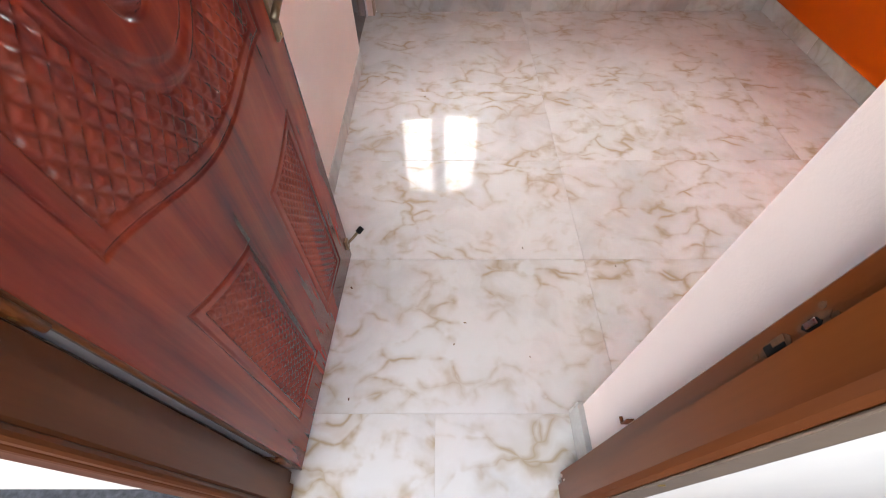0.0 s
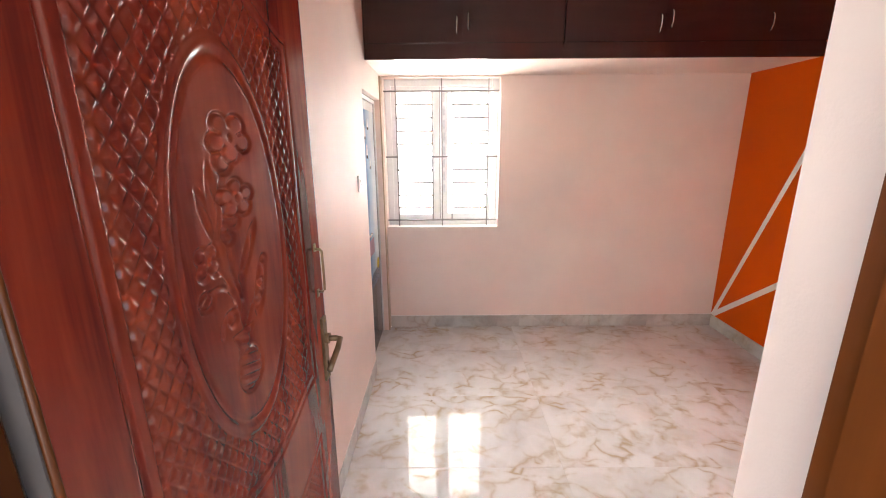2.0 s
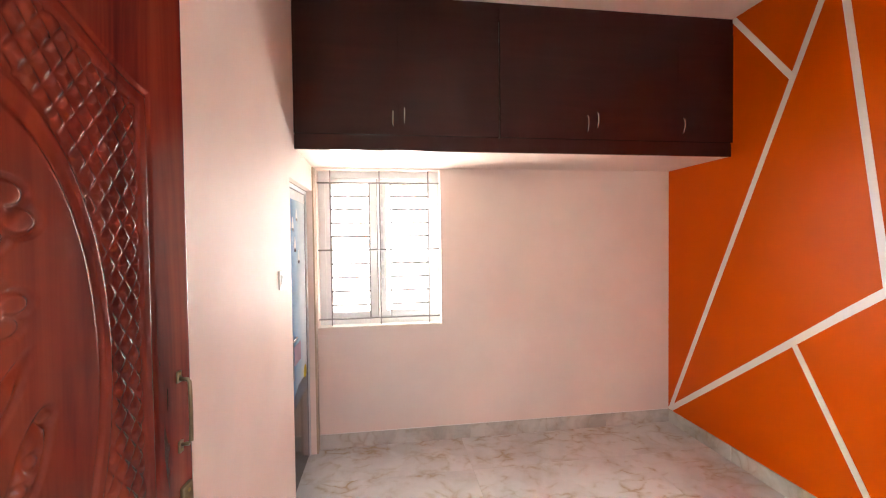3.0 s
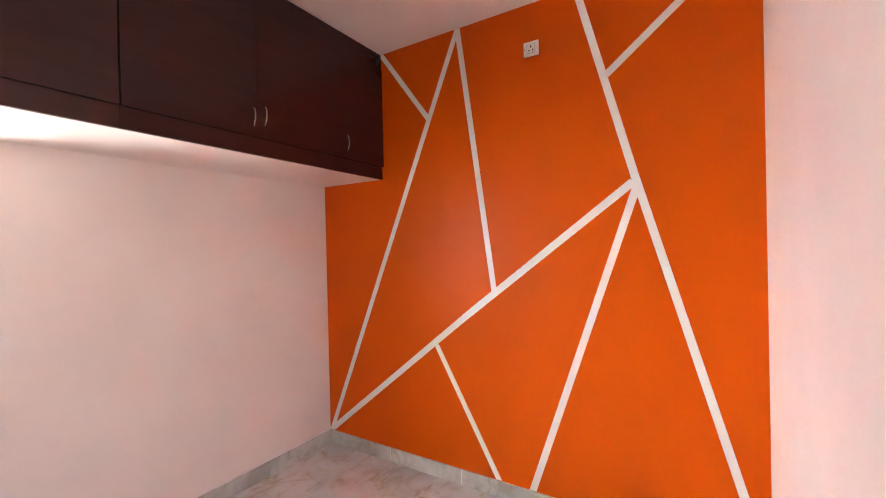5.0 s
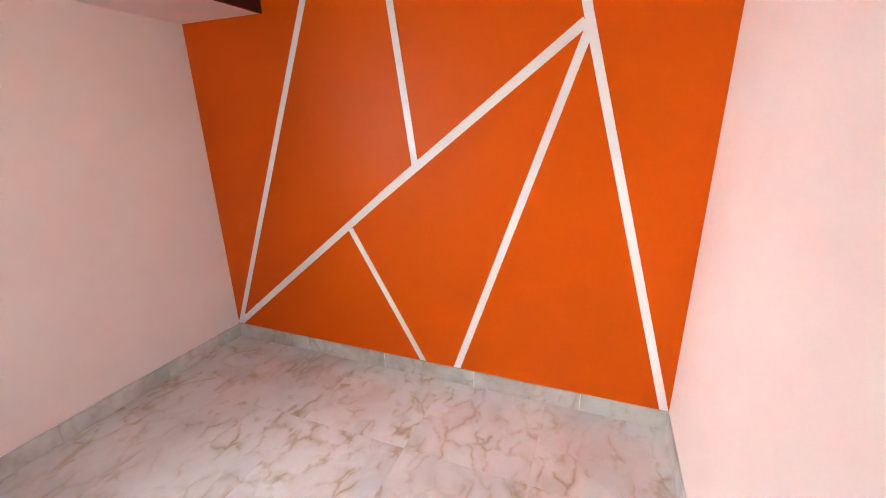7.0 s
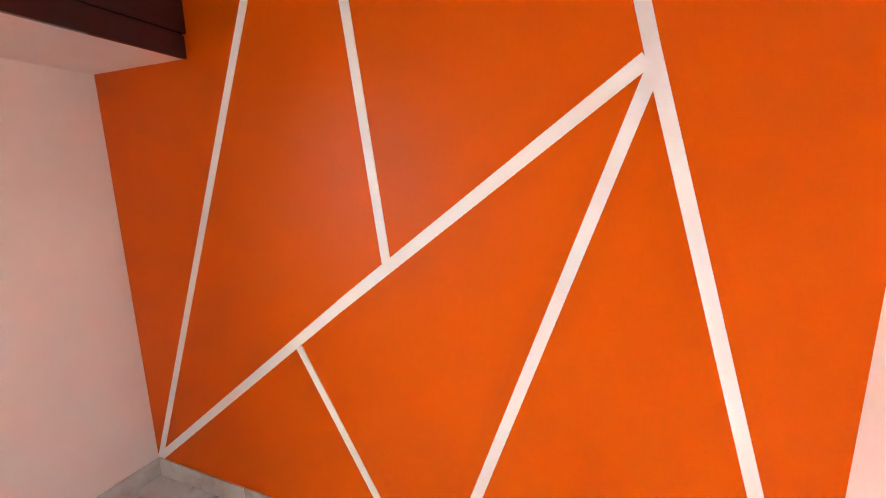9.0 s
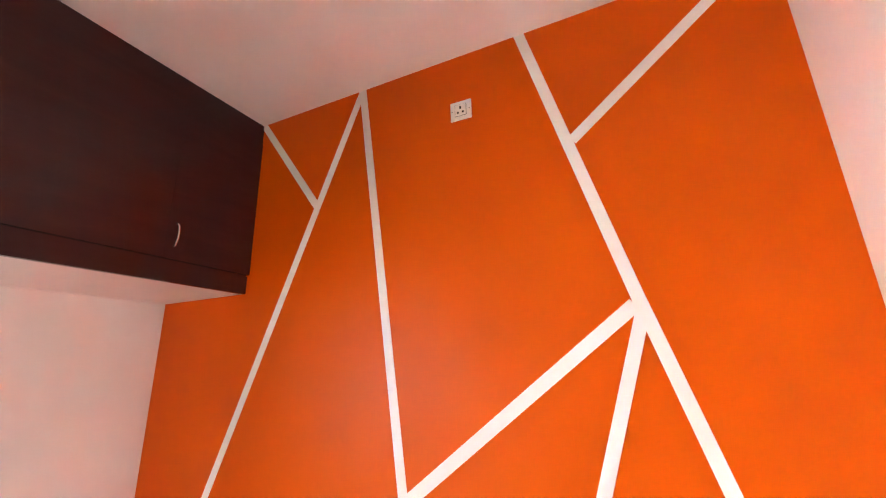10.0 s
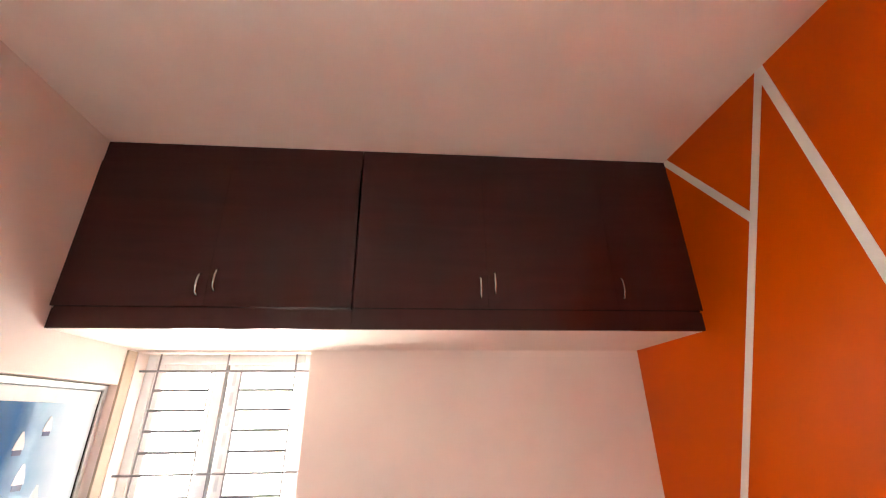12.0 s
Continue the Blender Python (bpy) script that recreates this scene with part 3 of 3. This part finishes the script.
def entrance_door():
    d = structure(empty("door_1", 0.0, 0.0, 0.0), "open red-brown carved wooden door with flower and lattice relief", "door")
    leaf = part("leaf", box((-LEAF_T, 0, 0.0), (-0.007, LEAF_W, LEAF_H), 0.0015, 1), DOOR_WOOD, d)
    face = new("carved_face", relief_mesh())
    face.parent = d
    face["label"] = "carved flower vase, oval and lattice relief"
    part("hinge_edge", box((-LEAF_T + 0.004, -0.003, 0.02), (-0.002, -0.0005, LEAF_H - 0.02)), EDGE_GREY, d, "grey door edge")
    part("edge_bead", tube([(0.002, 0.002, 0.0), (0.002, 0.002, LEAF_H)], 0.0045, 8), FRAME_PAINT, d, "brown rounded edge bead", True)
    # lock: plate, lever, key hole
    y = LEAF_W - 0.033
    lock = part("lock_plate", box((0.005, y - 0.017, 0.885), (0.014, y + 0.017, 1.085), 0.003), BRONZE, d, "antique bronze lock plate")
    part("lever", tube([(0.012, y, 1.018), (0.045, y, 1.018), (0.055, y + 0.004, 1.016), (0.058, y - 0.030, 1.004), (0.056, y - 0.075, 0.985), (0.054, y - 0.100, 0.972)], 0.0085, 10), BRONZE, lock, "curved bronze lever", True)
    part("collar", disc((0.018, y, 1.018), 0.016, 0.012, "X", 20), BRONZE, lock)
    part("key_hole", box((0.0135, y - 0.003, 0.925), (0.0148, y + 0.003, 0.945)), SLOT, lock)
    for z in (0.897, 1.073):
        part("screw", disc((0.0145, y, z), 0.0035, 0.002, "X", 10), BRASS, lock)
    pull_handle(d, LEAF_W - 0.046, 1.168, 1.292, 0.007)
    # foot stop at the free lower corner
    yb = LEAF_W - 0.024
    stop = part("door_stop", box((0.004, yb - 0.012, 0.075), (0.016, yb + 0.012, 0.125), 0.003), BRONZE, d, "dark metal fold-down door stop")
    part("stop_arm", tube([(0.014, yb, 0.105), (0.034, yb + 0.018, 0.118), (0.052, yb + 0.036, 0.132)], 0.0055, 8), BRONZE, stop, "", True)
    part("rubber_tip", tube([(0.050, yb + 0.034, 0.130), (0.066, yb + 0.050, 0.142)], 0.011, 10), SLOT, stop, "black rubber tip", True)
    # butt hinges
    for z in (0.16, 1.0, 1.84):
        hinge = part("hinge", boxes(((-0.026, -0.0055, z - 0.05), (0.0, -0.003, z + 0.05))), FRAME_PAINT, d, "brown painted butt hinge")
        part("knuckle", tube([(0.004, -0.006, z - 0.05), (0.004, -0.006, z + 0.05)], 0.006, 8), FRAME_PAINT, hinge, "", True)
        for k in (-0.03, 0.0, 0.03):
            part("screw", disc((-0.015, -0.006, z + k), 0.004, 0.002, "Y", 8), BRASS, hinge)
    d.matrix_world = pose(0.089, -0.160, 0.012, 0, 0, -3.0)
    return d


entrance_door()


# ---- window ----
def window():
    wx, wz = (WX0 + WX1) / 2, WZ0
    w = structure(empty("window_1", wx, D + 0.13, wz), "white sliding window with two sashes behind a steel grille", "window")
    x0, x1, z1 = WX0 - wx, WX1 - wx, WZ1 - WZ0

    def ring(xa, xb, za, zb, ya, yb, wa, wb, wd=0.048):
        """Four members; wa and wb are the widths of the two stiles."""
        return boxes(((xa, ya, za), (xa + wa, yb, zb)), ((xb - wb, ya, za), (xb, yb, zb)),
                     ((xa + wa, ya, za), (xb - wb, yb, za + wd)), ((xa + wa, ya, zb - wd), (xb - wb, yb, zb)), bevel=0.003)
    part("window_frame", ring(x0 + 0.001, x1 - 0.001, 0.001, z1 - 0.001, -0.035, 0.035, 0.050, 0.050, 0.050), UPVC, w)
    left = part("sash", ring(x0 + 0.052, -0.022, 0.052, z1 - 0.052, -0.028, -0.004, 0.048, 0.068), UPVC, w)
    part("pane", box((x0 + 0.102, -0.018, 0.102), (-0.091, -0.014, z1 - 0.102)), GLASS, left).visible_shadow = False
    right = part("sash", ring(-0.034, x1 - 0.052, 0.052, z1 - 0.052, 0.004, 0.028, 0.084, 0.048), UPVC, w)
    part("pane", box((0.051, 0.014, 0.102), (x1 - 0.102, 0.018, z1 - 0.102)), GLASS, right).visible_shadow = False
    # rubber seal of the meeting stile, latch, tracks of the bottom rail
    part("seal", box((-0.0215, -0.027, 0.056), (-0.0165, -0.006, z1 - 0.056)), GAP_GREY, left, "grey brush seal")
    part("latch", boxes(((-0.070, -0.034, 0.52), (-0.048, -0.028, 0.62)), ((-0.064, -0.044, 0.555), (-0.054, -0.034, 0.600)), bevel=0.002), UPVC, left, "white sliding latch")
    for y in (-0.033, 0.000, 0.031):
        part("track", box((x0 + 0.052, y - 0.002, 0.0508), (x1 - 0.052, y + 0.002, 0.0565)), ALU, w, "thin aluminium sash track")
    # protective film lettering, illegible
    for k in range(9):
        za = 0.28 + 0.105 * k
        part("film_mark", box((0.006, 0.0032, za), (0.024, 0.0038, za + 0.07)), PRINT_TAPE, right, "faint grey printed film mark")
    for k in range(9):
        za = 0.20 + 0.105 * k
        part("film_mark", box((x1 - 0.080, -0.0362, za), (x1 - 0.070, -0.0354, za + 0.07)), PRINT_TAPE, w, "faint grey printed film mark")
    part("window_sill", box((x0 + 0.001, -0.129, -0.004), (x1 - 0.001, -0.036, 0.006), 0.002), OUTER, w, "white sill")
    return w


window()


def grille():
    y = D + 0.045
    g = tagged(empty("window_grille", 0.478, y, WZ0), "grey steel bar grille fixed inside the window reveal", "grille")

    def bar(name, a, b, rad):
        bm = tube([(a[0] - 0.478, 0, a[1] - WZ0), (b[0] - 0.478, 0, b[1] - WZ0)], rad, 8)
        part(name, bm, GRILLE, g, "", True)
    for x in (0.112, 0.478, 0.852):
        bar("upright", (x, WZ0 + 0.004), (x, WZ1 - 0.002), 0.0048)
    for x in (0.400, 0.560):
        bar("upright", (x, 0.955), (x, 1.99), 0.0046)
    for z in (0.962, 1.486, 1.993):
        bar("rail", (WX0 + 0.001, z), (WX1 - 0.001, z), 0.0060)
    for k in range(1, 5):
        for base, step in ((1.486, 0.1014), (0.962, 0.1048)):
            z = base + step * k
            bar("short_rail", (0.112, z), (0.400, z), 0.0074)
            bar("short_rail", (0.560, z), (0.852, z), 0.0074)
    return g


grille()


# ---- printed inner door in the left wall ----
def printed_door():
    d = structure(empty("door_2", -0.05, NICHE_Y0, 0.0), "glossy printed door with a blue picture and dark foot", "door")
    wid = NICHE_Y1 - NICHE_Y0
    part("leaf", box((-0.038, 0.030, 0.012), (0.0, wid - 0.030, NICHE_Z - 0.035), 0.001, 1), PRINT, d, "blue and white glossy printed skin")
    part("door_frame", boxes(((-0.038, 0.002, 0.003), (0.012, 0.028, NICHE_Z - 0.002)), ((-0.038, wid - 0.028, 0.003), (0.012, wid - 0.002, NICHE_Z - 0.002)),
                             ((-0.038, 0.028, NICHE_Z - 0.032), (0.012, wid - 0.028, NICHE_Z - 0.002)), bevel=0.002), ALU, d, "pale metal door frame")
    part("gap", box((0.0122, 0.003, NICHE_Z - 0.007), (0.0136, wid - 0.003, NICHE_Z - 0.0025)), STRIP, d, "dark gap above the frame")
    part("gap", box((0.0005, wid - 0.0340, 0.012), (0.0030, wid - 0.0285, NICHE_Z - 0.034)), SLOT, d, "dark seal beside the leaf")
    part("print_band", box((0.0008, 0.031, NICHE_Z - 0.095), (0.0018, wid - 0.031, NICHE_Z - 0.036)), PRINT_WHITE, d, "white printed head band")
    part("print_foot", box((0.001, 0.032, 0.016), (0.0025, wid - 0.032, 0.52)), PRINT_GREY, d, "dark grey printed foot")
    for k in range(7):
        z = 0.525 + 0.016 * k
        part("print_stripe", box((0.001, 0.035 + 0.05 * k, z), (0.0025, wid - 0.032, z + 0.007)), PRINT_SLATE, d)
    part("print_patch", box((0.001, 0.06, 0.70), (0.0025, 0.24, 0.98)), PRINT_SLATE, d, "slate printed figure")
    part("print_patch", box((0.001, 0.26, 0.78), (0.0025, 0.44, 0.90)), PRINT_PINK, d, "mauve printed figure")
    part("print_patch", disc((0.002, 0.57, 0.655), 0.045, 0.002, "X", 20), PRINT_YELLOW, d, "yellow printed fruit shape")
    # printed hanging lamps: pale cone over a dark cup
    for y, z, s in ((0.280, 1.640, 0.9), (0.393, 1.705, 0.8), (0.335, 1.512, 1.0), (0.437, 1.432, 0.9)):
        bm = bmesh.new()
        vs = [bm.verts.new((0.0022, y + a * s, z + b * s)) for a, b in ((-0.028, 0), (0.028, 0), (0.022, 0.03), (0.004, 0.075), (-0.004, 0.075), (-0.022, 0.03))]
        back = [bm.verts.new((0.0008, v.co.y, v.co.z)) for v in vs]
        bm.faces.new(vs)
        bm.faces.new(back[::-1])
        for k in range(6):
            bm.faces.new((vs[k], back[k], back[(k + 1) % 6], vs[(k + 1) % 6]))
        bmesh.ops.recalc_face_normals(bm, faces=bm.faces)
        part("print_lamp", bm, PRINT_WHITE, d, "white printed lamp shape")
        part("print_cup", box((0.001, y - 0.022 * s, z - 0.022 * s), (0.0026, y + 0.022 * s, z)), PRINT_SLATE, d)
    part("handle", tube([(0.0, 0.065, 0.98), (0.035, 0.065, 0.98), (0.040, 0.075, 0.98), (0.040, 0.155, 0.985)], 0.007, 8), STEEL, d, "steel lever handle", True)
    return d


printed_door()
structure(part("door_jamb_post", box((-0.03, NICHE_Y1 + 0.001, 0.0), (0.012, D - 0.002, 2.09), 0.002), JAMB),
          "beige painted corner jamb beside the printed door", "jamb")


# ---- loft cabinets ----
def cabinet(x0, x1, splits, handles, label):
    c = tagged(empty("loft_cabinet", (x0 + x1) / 2, D - 0.3, LOFT_Z + 0.08), label, "cabinet", "loft cabinets")
    ox, oy, oz = (x0 + x1) / 2, D - 0.3, LOFT_Z + 0.08
    shift = Vector((-ox, -oy, -oz))

    def put(name, bm, parent=c, lbl="", smooth=False):
        bmesh.ops.translate(bm, vec=shift, verts=bm.verts)
        return part(name, bm, LAMINATE, parent, lbl, smooth)
    put("body", boxes(((x0 + 0.002, LOFT_Y + 0.006, 2.185), (x1 - 0.002, LOFT_Y + 0.024, H - 0.004)),
                      ((x0 + 0.002, LOFT_Y + 0.024, 2.185), (x1 - 0.002, D - 0.004, 2.20))))
    put("bottom_rail", box((x0 + 0.0002, LOFT_Y, LOFT_Z - 0.001), (x1 + 0.0032 * (x1 < 2) - 0.0002, LOFT_Y + 0.018, 2.184)))
    put("top_rail", box((x0 + 0.001, LOFT_Y - 0.010, 2.905), (x1 + 0.003 * (x1 < 2) - 0.0002, LOFT_Y + 0.005, H - 0.003)))
    edges = [x0 + 0.0015, *splits, x1 - 0.0015]
    for i, (a, b) in enumerate(zip(edges[:-1], edges[1:])):
        door = put("door", box((a + 0.00015, LOFT_Y - 0.016, 2.190), (b - 0.00015, LOFT_Y + 0.004, 2.904), 0.0003, 1))
        for hx, hz, owner, lean in handles:
            if owner == i:
                pts = [(hx, LOFT_Y - 0.015, hz - 0.050)]
                for k in range(9):
                    t = math.pi * k / 8
                    pts.append((hx, LOFT_Y - 0.019 - 0.022 * math.sin(t), hz - 0.048 * math.cos(t)))
                pts.append((hx, LOFT_Y - 0.015, hz + 0.050))
                bm = tube(pts, 0.0048, 8)
                bmesh.ops.translate(bm, vec=shift, verts=bm.verts)
                part("handle", bm, STEEL, door, "bowed steel handle", True)
    return c


cabinet(0.0, 1.235, [0.610], [(0.576, 2.288, 0, 1), (0.645, 2.308, 1, 1)], "dark brown laminate loft cabinet with two closed doors")
cabinet(1.2385, W, [1.847, 2.455], [(1.813, 2.290, 0, 1), (1.880, 2.312, 1, 1), (2.487, 2.293, 2, 1)],
        "dark brown laminate loft cabinet with three closed doors")


# ---- sockets and switches ----
def socket(name, label, m, size, parts):
    """A plate in the plane z = 0 of its own, facing +z, placed with m."""
    s = tagged(empty(name), label, "socket" if "socket" in name else "switch")
    part("plate", box((-size[0] / 2, -size[1] / 2, 0.0), (size[0] / 2, size[1] / 2, 0.009), 0.003), PLASTIC, s)
    for kind, x, y, w, h in parts:
        if kind == "module":
            part("gap", box((x - w / 2 - 0.0015, y - h / 2 - 0.0015, 0.0085), (x + w / 2 + 0.0015, y + h / 2 + 0.0015, 0.0093)), GAP_GREY, s)
            part("module", box((x - w / 2, y - h / 2, 0.009), (x + w / 2, y + h / 2, 0.0115), 0.001, 1), PLASTIC, s)
        elif kind == "hole":
            part("pin_hole", disc((x, y, 0.0115), w, 0.0012, "Z", 14), SLOT, s)
        elif kind == "slot":
            part("pin_hole", box((x - w / 2, y - h / 2, 0.0112), (x + w / 2, y + h / 2, 0.0121)), SLOT, s)
        elif kind == "rocker":
            bm = box((x - w / 2, y - h / 2, 0.009), (x + w / 2, y + h / 2, 0.014), 0.0015)
            for v in bm.verts:
                if v.co.z > 0.012:
                    v.co.z += 0.003 * (v.co.y - y) / (h / 2)
            part("rocker", bm, PLASTIC, s)
        elif kind == "knob":
            bm = disc((x, y, 0.0155), w, 0.009, "Z", 28)
            part("regulator_knob", bm, PLASTIC, s, "round white fan regulator knob")
        elif kind == "screw":
            part("screw", disc((x, y, 0.0092), w, 0.001, "Z", 10), EDGE_GREY, s)
    s.matrix_world = m
    return s


FACE_RIGHT = Matrix(((0, 0, -1, W), (-1, 0, 0, 0), (0, 1, 0, 0), (0, 0, 0, 1)))
FACE_LEFT = Matrix(((0, 0, 1, 0), (1, 0, 0, 0), (0, 1, 0, 0), (0, 0, 0, 1)))
FACE_FRONT = Matrix(((-1, 0, 0, 0), (0, 0, 1, 0), (0, 1, 0, 0), (0, 0, 0, 1)))
socket("wall_socket", "white three-pin wall socket on the orange wall", Matrix.Translation((0, 1.086, 2.75)) @ FACE_RIGHT, (0.092, 0.086),
       [("module", 0, 0, 0.048, 0.050), ("slot", 0, 0.011, 0.0075, 0.013), ("hole", -0.011, -0.011, 0.0048, 0), ("hole", 0.011, -0.011, 0.0048, 0),
        ("screw", -0.038, 0, 0.0024, 0), ("screw", 0.038, 0, 0.0024, 0)])
socket("light_switch", "small white light switch on the peach wall", Matrix.Translation((0, 1.878, 1.366)) @ FACE_LEFT, (0.095, 0.095),
       [("module", 0, 0, 0.052, 0.052), ("rocker", -0.010, 0, 0.020, 0.044), ("slot", 0.014, -0.004, 0.008, 0.014)])
socket("switch_board", "white switchboard with fan regulator and sockets", Matrix.Translation((1.2185, 0, 1.441)) @ FACE_FRONT, (0.200, 0.165),
       [("module", -0.054, 0.034, 0.048, 0.048), ("knob", -0.051, 0.034, 0.016, 0), ("module", -0.055, -0.031, 0.050, 0.050),
        ("hole", -0.055, -0.017, 0.0036, 0), ("hole", -0.067, -0.028, 0.0027, 0), ("hole", -0.043, -0.028, 0.0027, 0),
        ("hole", -0.067, -0.040, 0.0027, 0), ("hole", -0.043, -0.040, 0.0027, 0), ("module", 0.037, 0.0, 0.090, 0.116),
        ("rocker", 0.016, 0.030, 0.038, 0.050), ("rocker", 0.058, 0.030, 0.038, 0.050), ("rocker", 0.016, -0.030, 0.038, 0.050), ("rocker", 0.058, -0.030, 0.038, 0.050),
        ("screw", -0.092, 0.030, 0.0028, 0), ("screw", 0.094, 0.030, 0.0028, 0)])

# ---- floor tiles and skirting ----
floor = structure(part("floor", box((-0.09, -0.262, -0.12), (W + 0.1, D, -0.003)), GROUT),
                  "glossy white marble-look tiled floor with ochre veins", "floor")
GAPW = 0.0006


def tile_mesh(w, d):
    return mesh_of("tile", box((-w / 2, -d / 2, -0.010), (w / 2, d / 2, 0.0), 0.0005, 1), FLOOR_TILE)


tile_meshes = {}


def lay(x0, x1, y0, y1):
    w, d = round(x1 - x0 - 2 * GAPW, 4), round(y1 - y0 - 2 * GAPW, 4)
    if (w, d) not in tile_meshes:
        tile_meshes[(w, d)] = tile_mesh(w, d)
    t = new("tile", tile_meshes[(w, d)])
    t.location = ((x0 + x1) / 2, (y0 + y1) / 2, 0.0)
    t.parent = floor


XS = [-0.05, 1.084, 2.288, W]
YS = [0.0, 0.604, 1.208, 1.812, 2.416, D]
for y0, y1 in zip(YS[:-1], YS[1:]):
    for x0, x1 in zip(XS[:-1], XS[1:]):
        lay(x0 if x0 > 0 or y1 > 2.1 else 0.0, x1, y0, y1)
lay(0.0, 0.484, -0.262, 0.0)
lay(0.484, DOOR_R, -0.262, 0.0)

baseboard = structure(part("baseboard", box((0.10, D - 0.003, 0.001), (W - 0.02, D - 0.0005, 0.09)), GROUT),
                      "grey marble-look tile skirting along the walls", "skirting")


def skirting(x0, y0, x1, y1, depth=0.010):
    """A run of skirting tiles along a wall, from one end to the other; depth points into the room."""
    a, b = Vector((x0, y0)), Vector((x1, y1))
    n = Vector((-(b - a).y, (b - a).x)).normalized() * depth
    length = (b - a).length
    k = max(1, round(length / 0.6))
    for i in range(k):
        p, q = a + (b - a) * (i / k), a + (b - a) * ((i + 1) / k)
        d = (q - p).normalized() * 0.0008
        p, q = p + d, q - d
        lo = (min(p.x, q.x, p.x + n.x, q.x + n.x), min(p.y, q.y, p.y + n.y, q.y + n.y), 0.0)
        hi = (max(p.x, q.x, p.x + n.x, q.x + n.x), max(p.y, q.y, p.y + n.y, q.y + n.y), SKIRT)
        c = Vector([(lo[j] + hi[j]) / 2 for j in range(3)])
        bm = box([lo[j] - c[j] for j in range(3)], [hi[j] - c[j] for j in range(3)], 0.0012, 1)
        t = part("skirting_tile", bm, SKIRT_TILE, baseboard)
        t.location = c


part("caulk", box((0.014, D - 0.0075, SKIRT + 0.0002), (W - 0.012, D - 0.0005, SKIRT + 0.0042), 0.0012, 1), STRIPE, baseboard, "pale caulk line above the tiles")
skirting(0.014, D - 0.0035, W, D - 0.0035, -0.009)
for ya, yb in zip((0.0, 0.425, 1.025, 1.625, 2.225), (0.425, 1.025, 1.625, 2.225, D - 0.013)):
    skirting(W, ya + 0.001, W, yb - 0.001, 0.010)
structure(part("trim", box((W - 0.0085, 0.012, 0.001), (W - 0.0005, D - 0.014, SKIRT - 0.004)), STRIPE), "white grout behind the skirting tiles", "grout")
skirting(DOOR_R - 0.018, 0.0, W - 0.011, 0.0, 0.010)
skirting(0.0, 0.012, 0.0, NICHE_Y0, -0.005)
skirting(DOOR_R, -0.163, DOOR_R, 0.0, 0.018)


# ---- loose chips on the floor ----
def floor_chip(x, y, size, seed, mat, label):
    rng = random.Random(seed)
    bm = bmesh.new()
    bmesh.ops.create_icosphere(bm, subdivisions=1, radius=1.0)
    turn = Matrix.Rotation(rng.uniform(0, 6.28), 3, "Z")
    for v in bm.verts:
        k = rng.uniform(0.75, 1.2)
        v.co = turn @ Vector((v.co.x * size * k, v.co.y * size * 0.45 * k, (v.co.z + 0.9) * size * 0.22))
    low = min(v.co.z for v in bm.verts)
    for v in bm.verts:
        v.co.z -= low
    ob = part("floor_chip", bm, mat)
    ob.location = (x, y, 0.0)
    tagged(ob, label, "debris", "chips on the floor")


for k, (x, y, size) in enumerate(((0.153, 0.469, 0.008), (0.547, 0.235, 0.006), (0.590, 0.319, 0.007), (0.201, 0.046, 0.006),
                                  (1.204, 0.569, 0.006), (0.404, 1.760, 0.010), (0.841, 0.661, 0.006), (0.811, 0.189, 0.005))):
    floor_chip(x, y, size, k, BRONZE if k % 3 else CHIP, "small dark chip of wood on the tiles")
floor_chip(0.84, 0.053, 0.012, 31, GROUT, "small pale plaster crumb on the tiles")
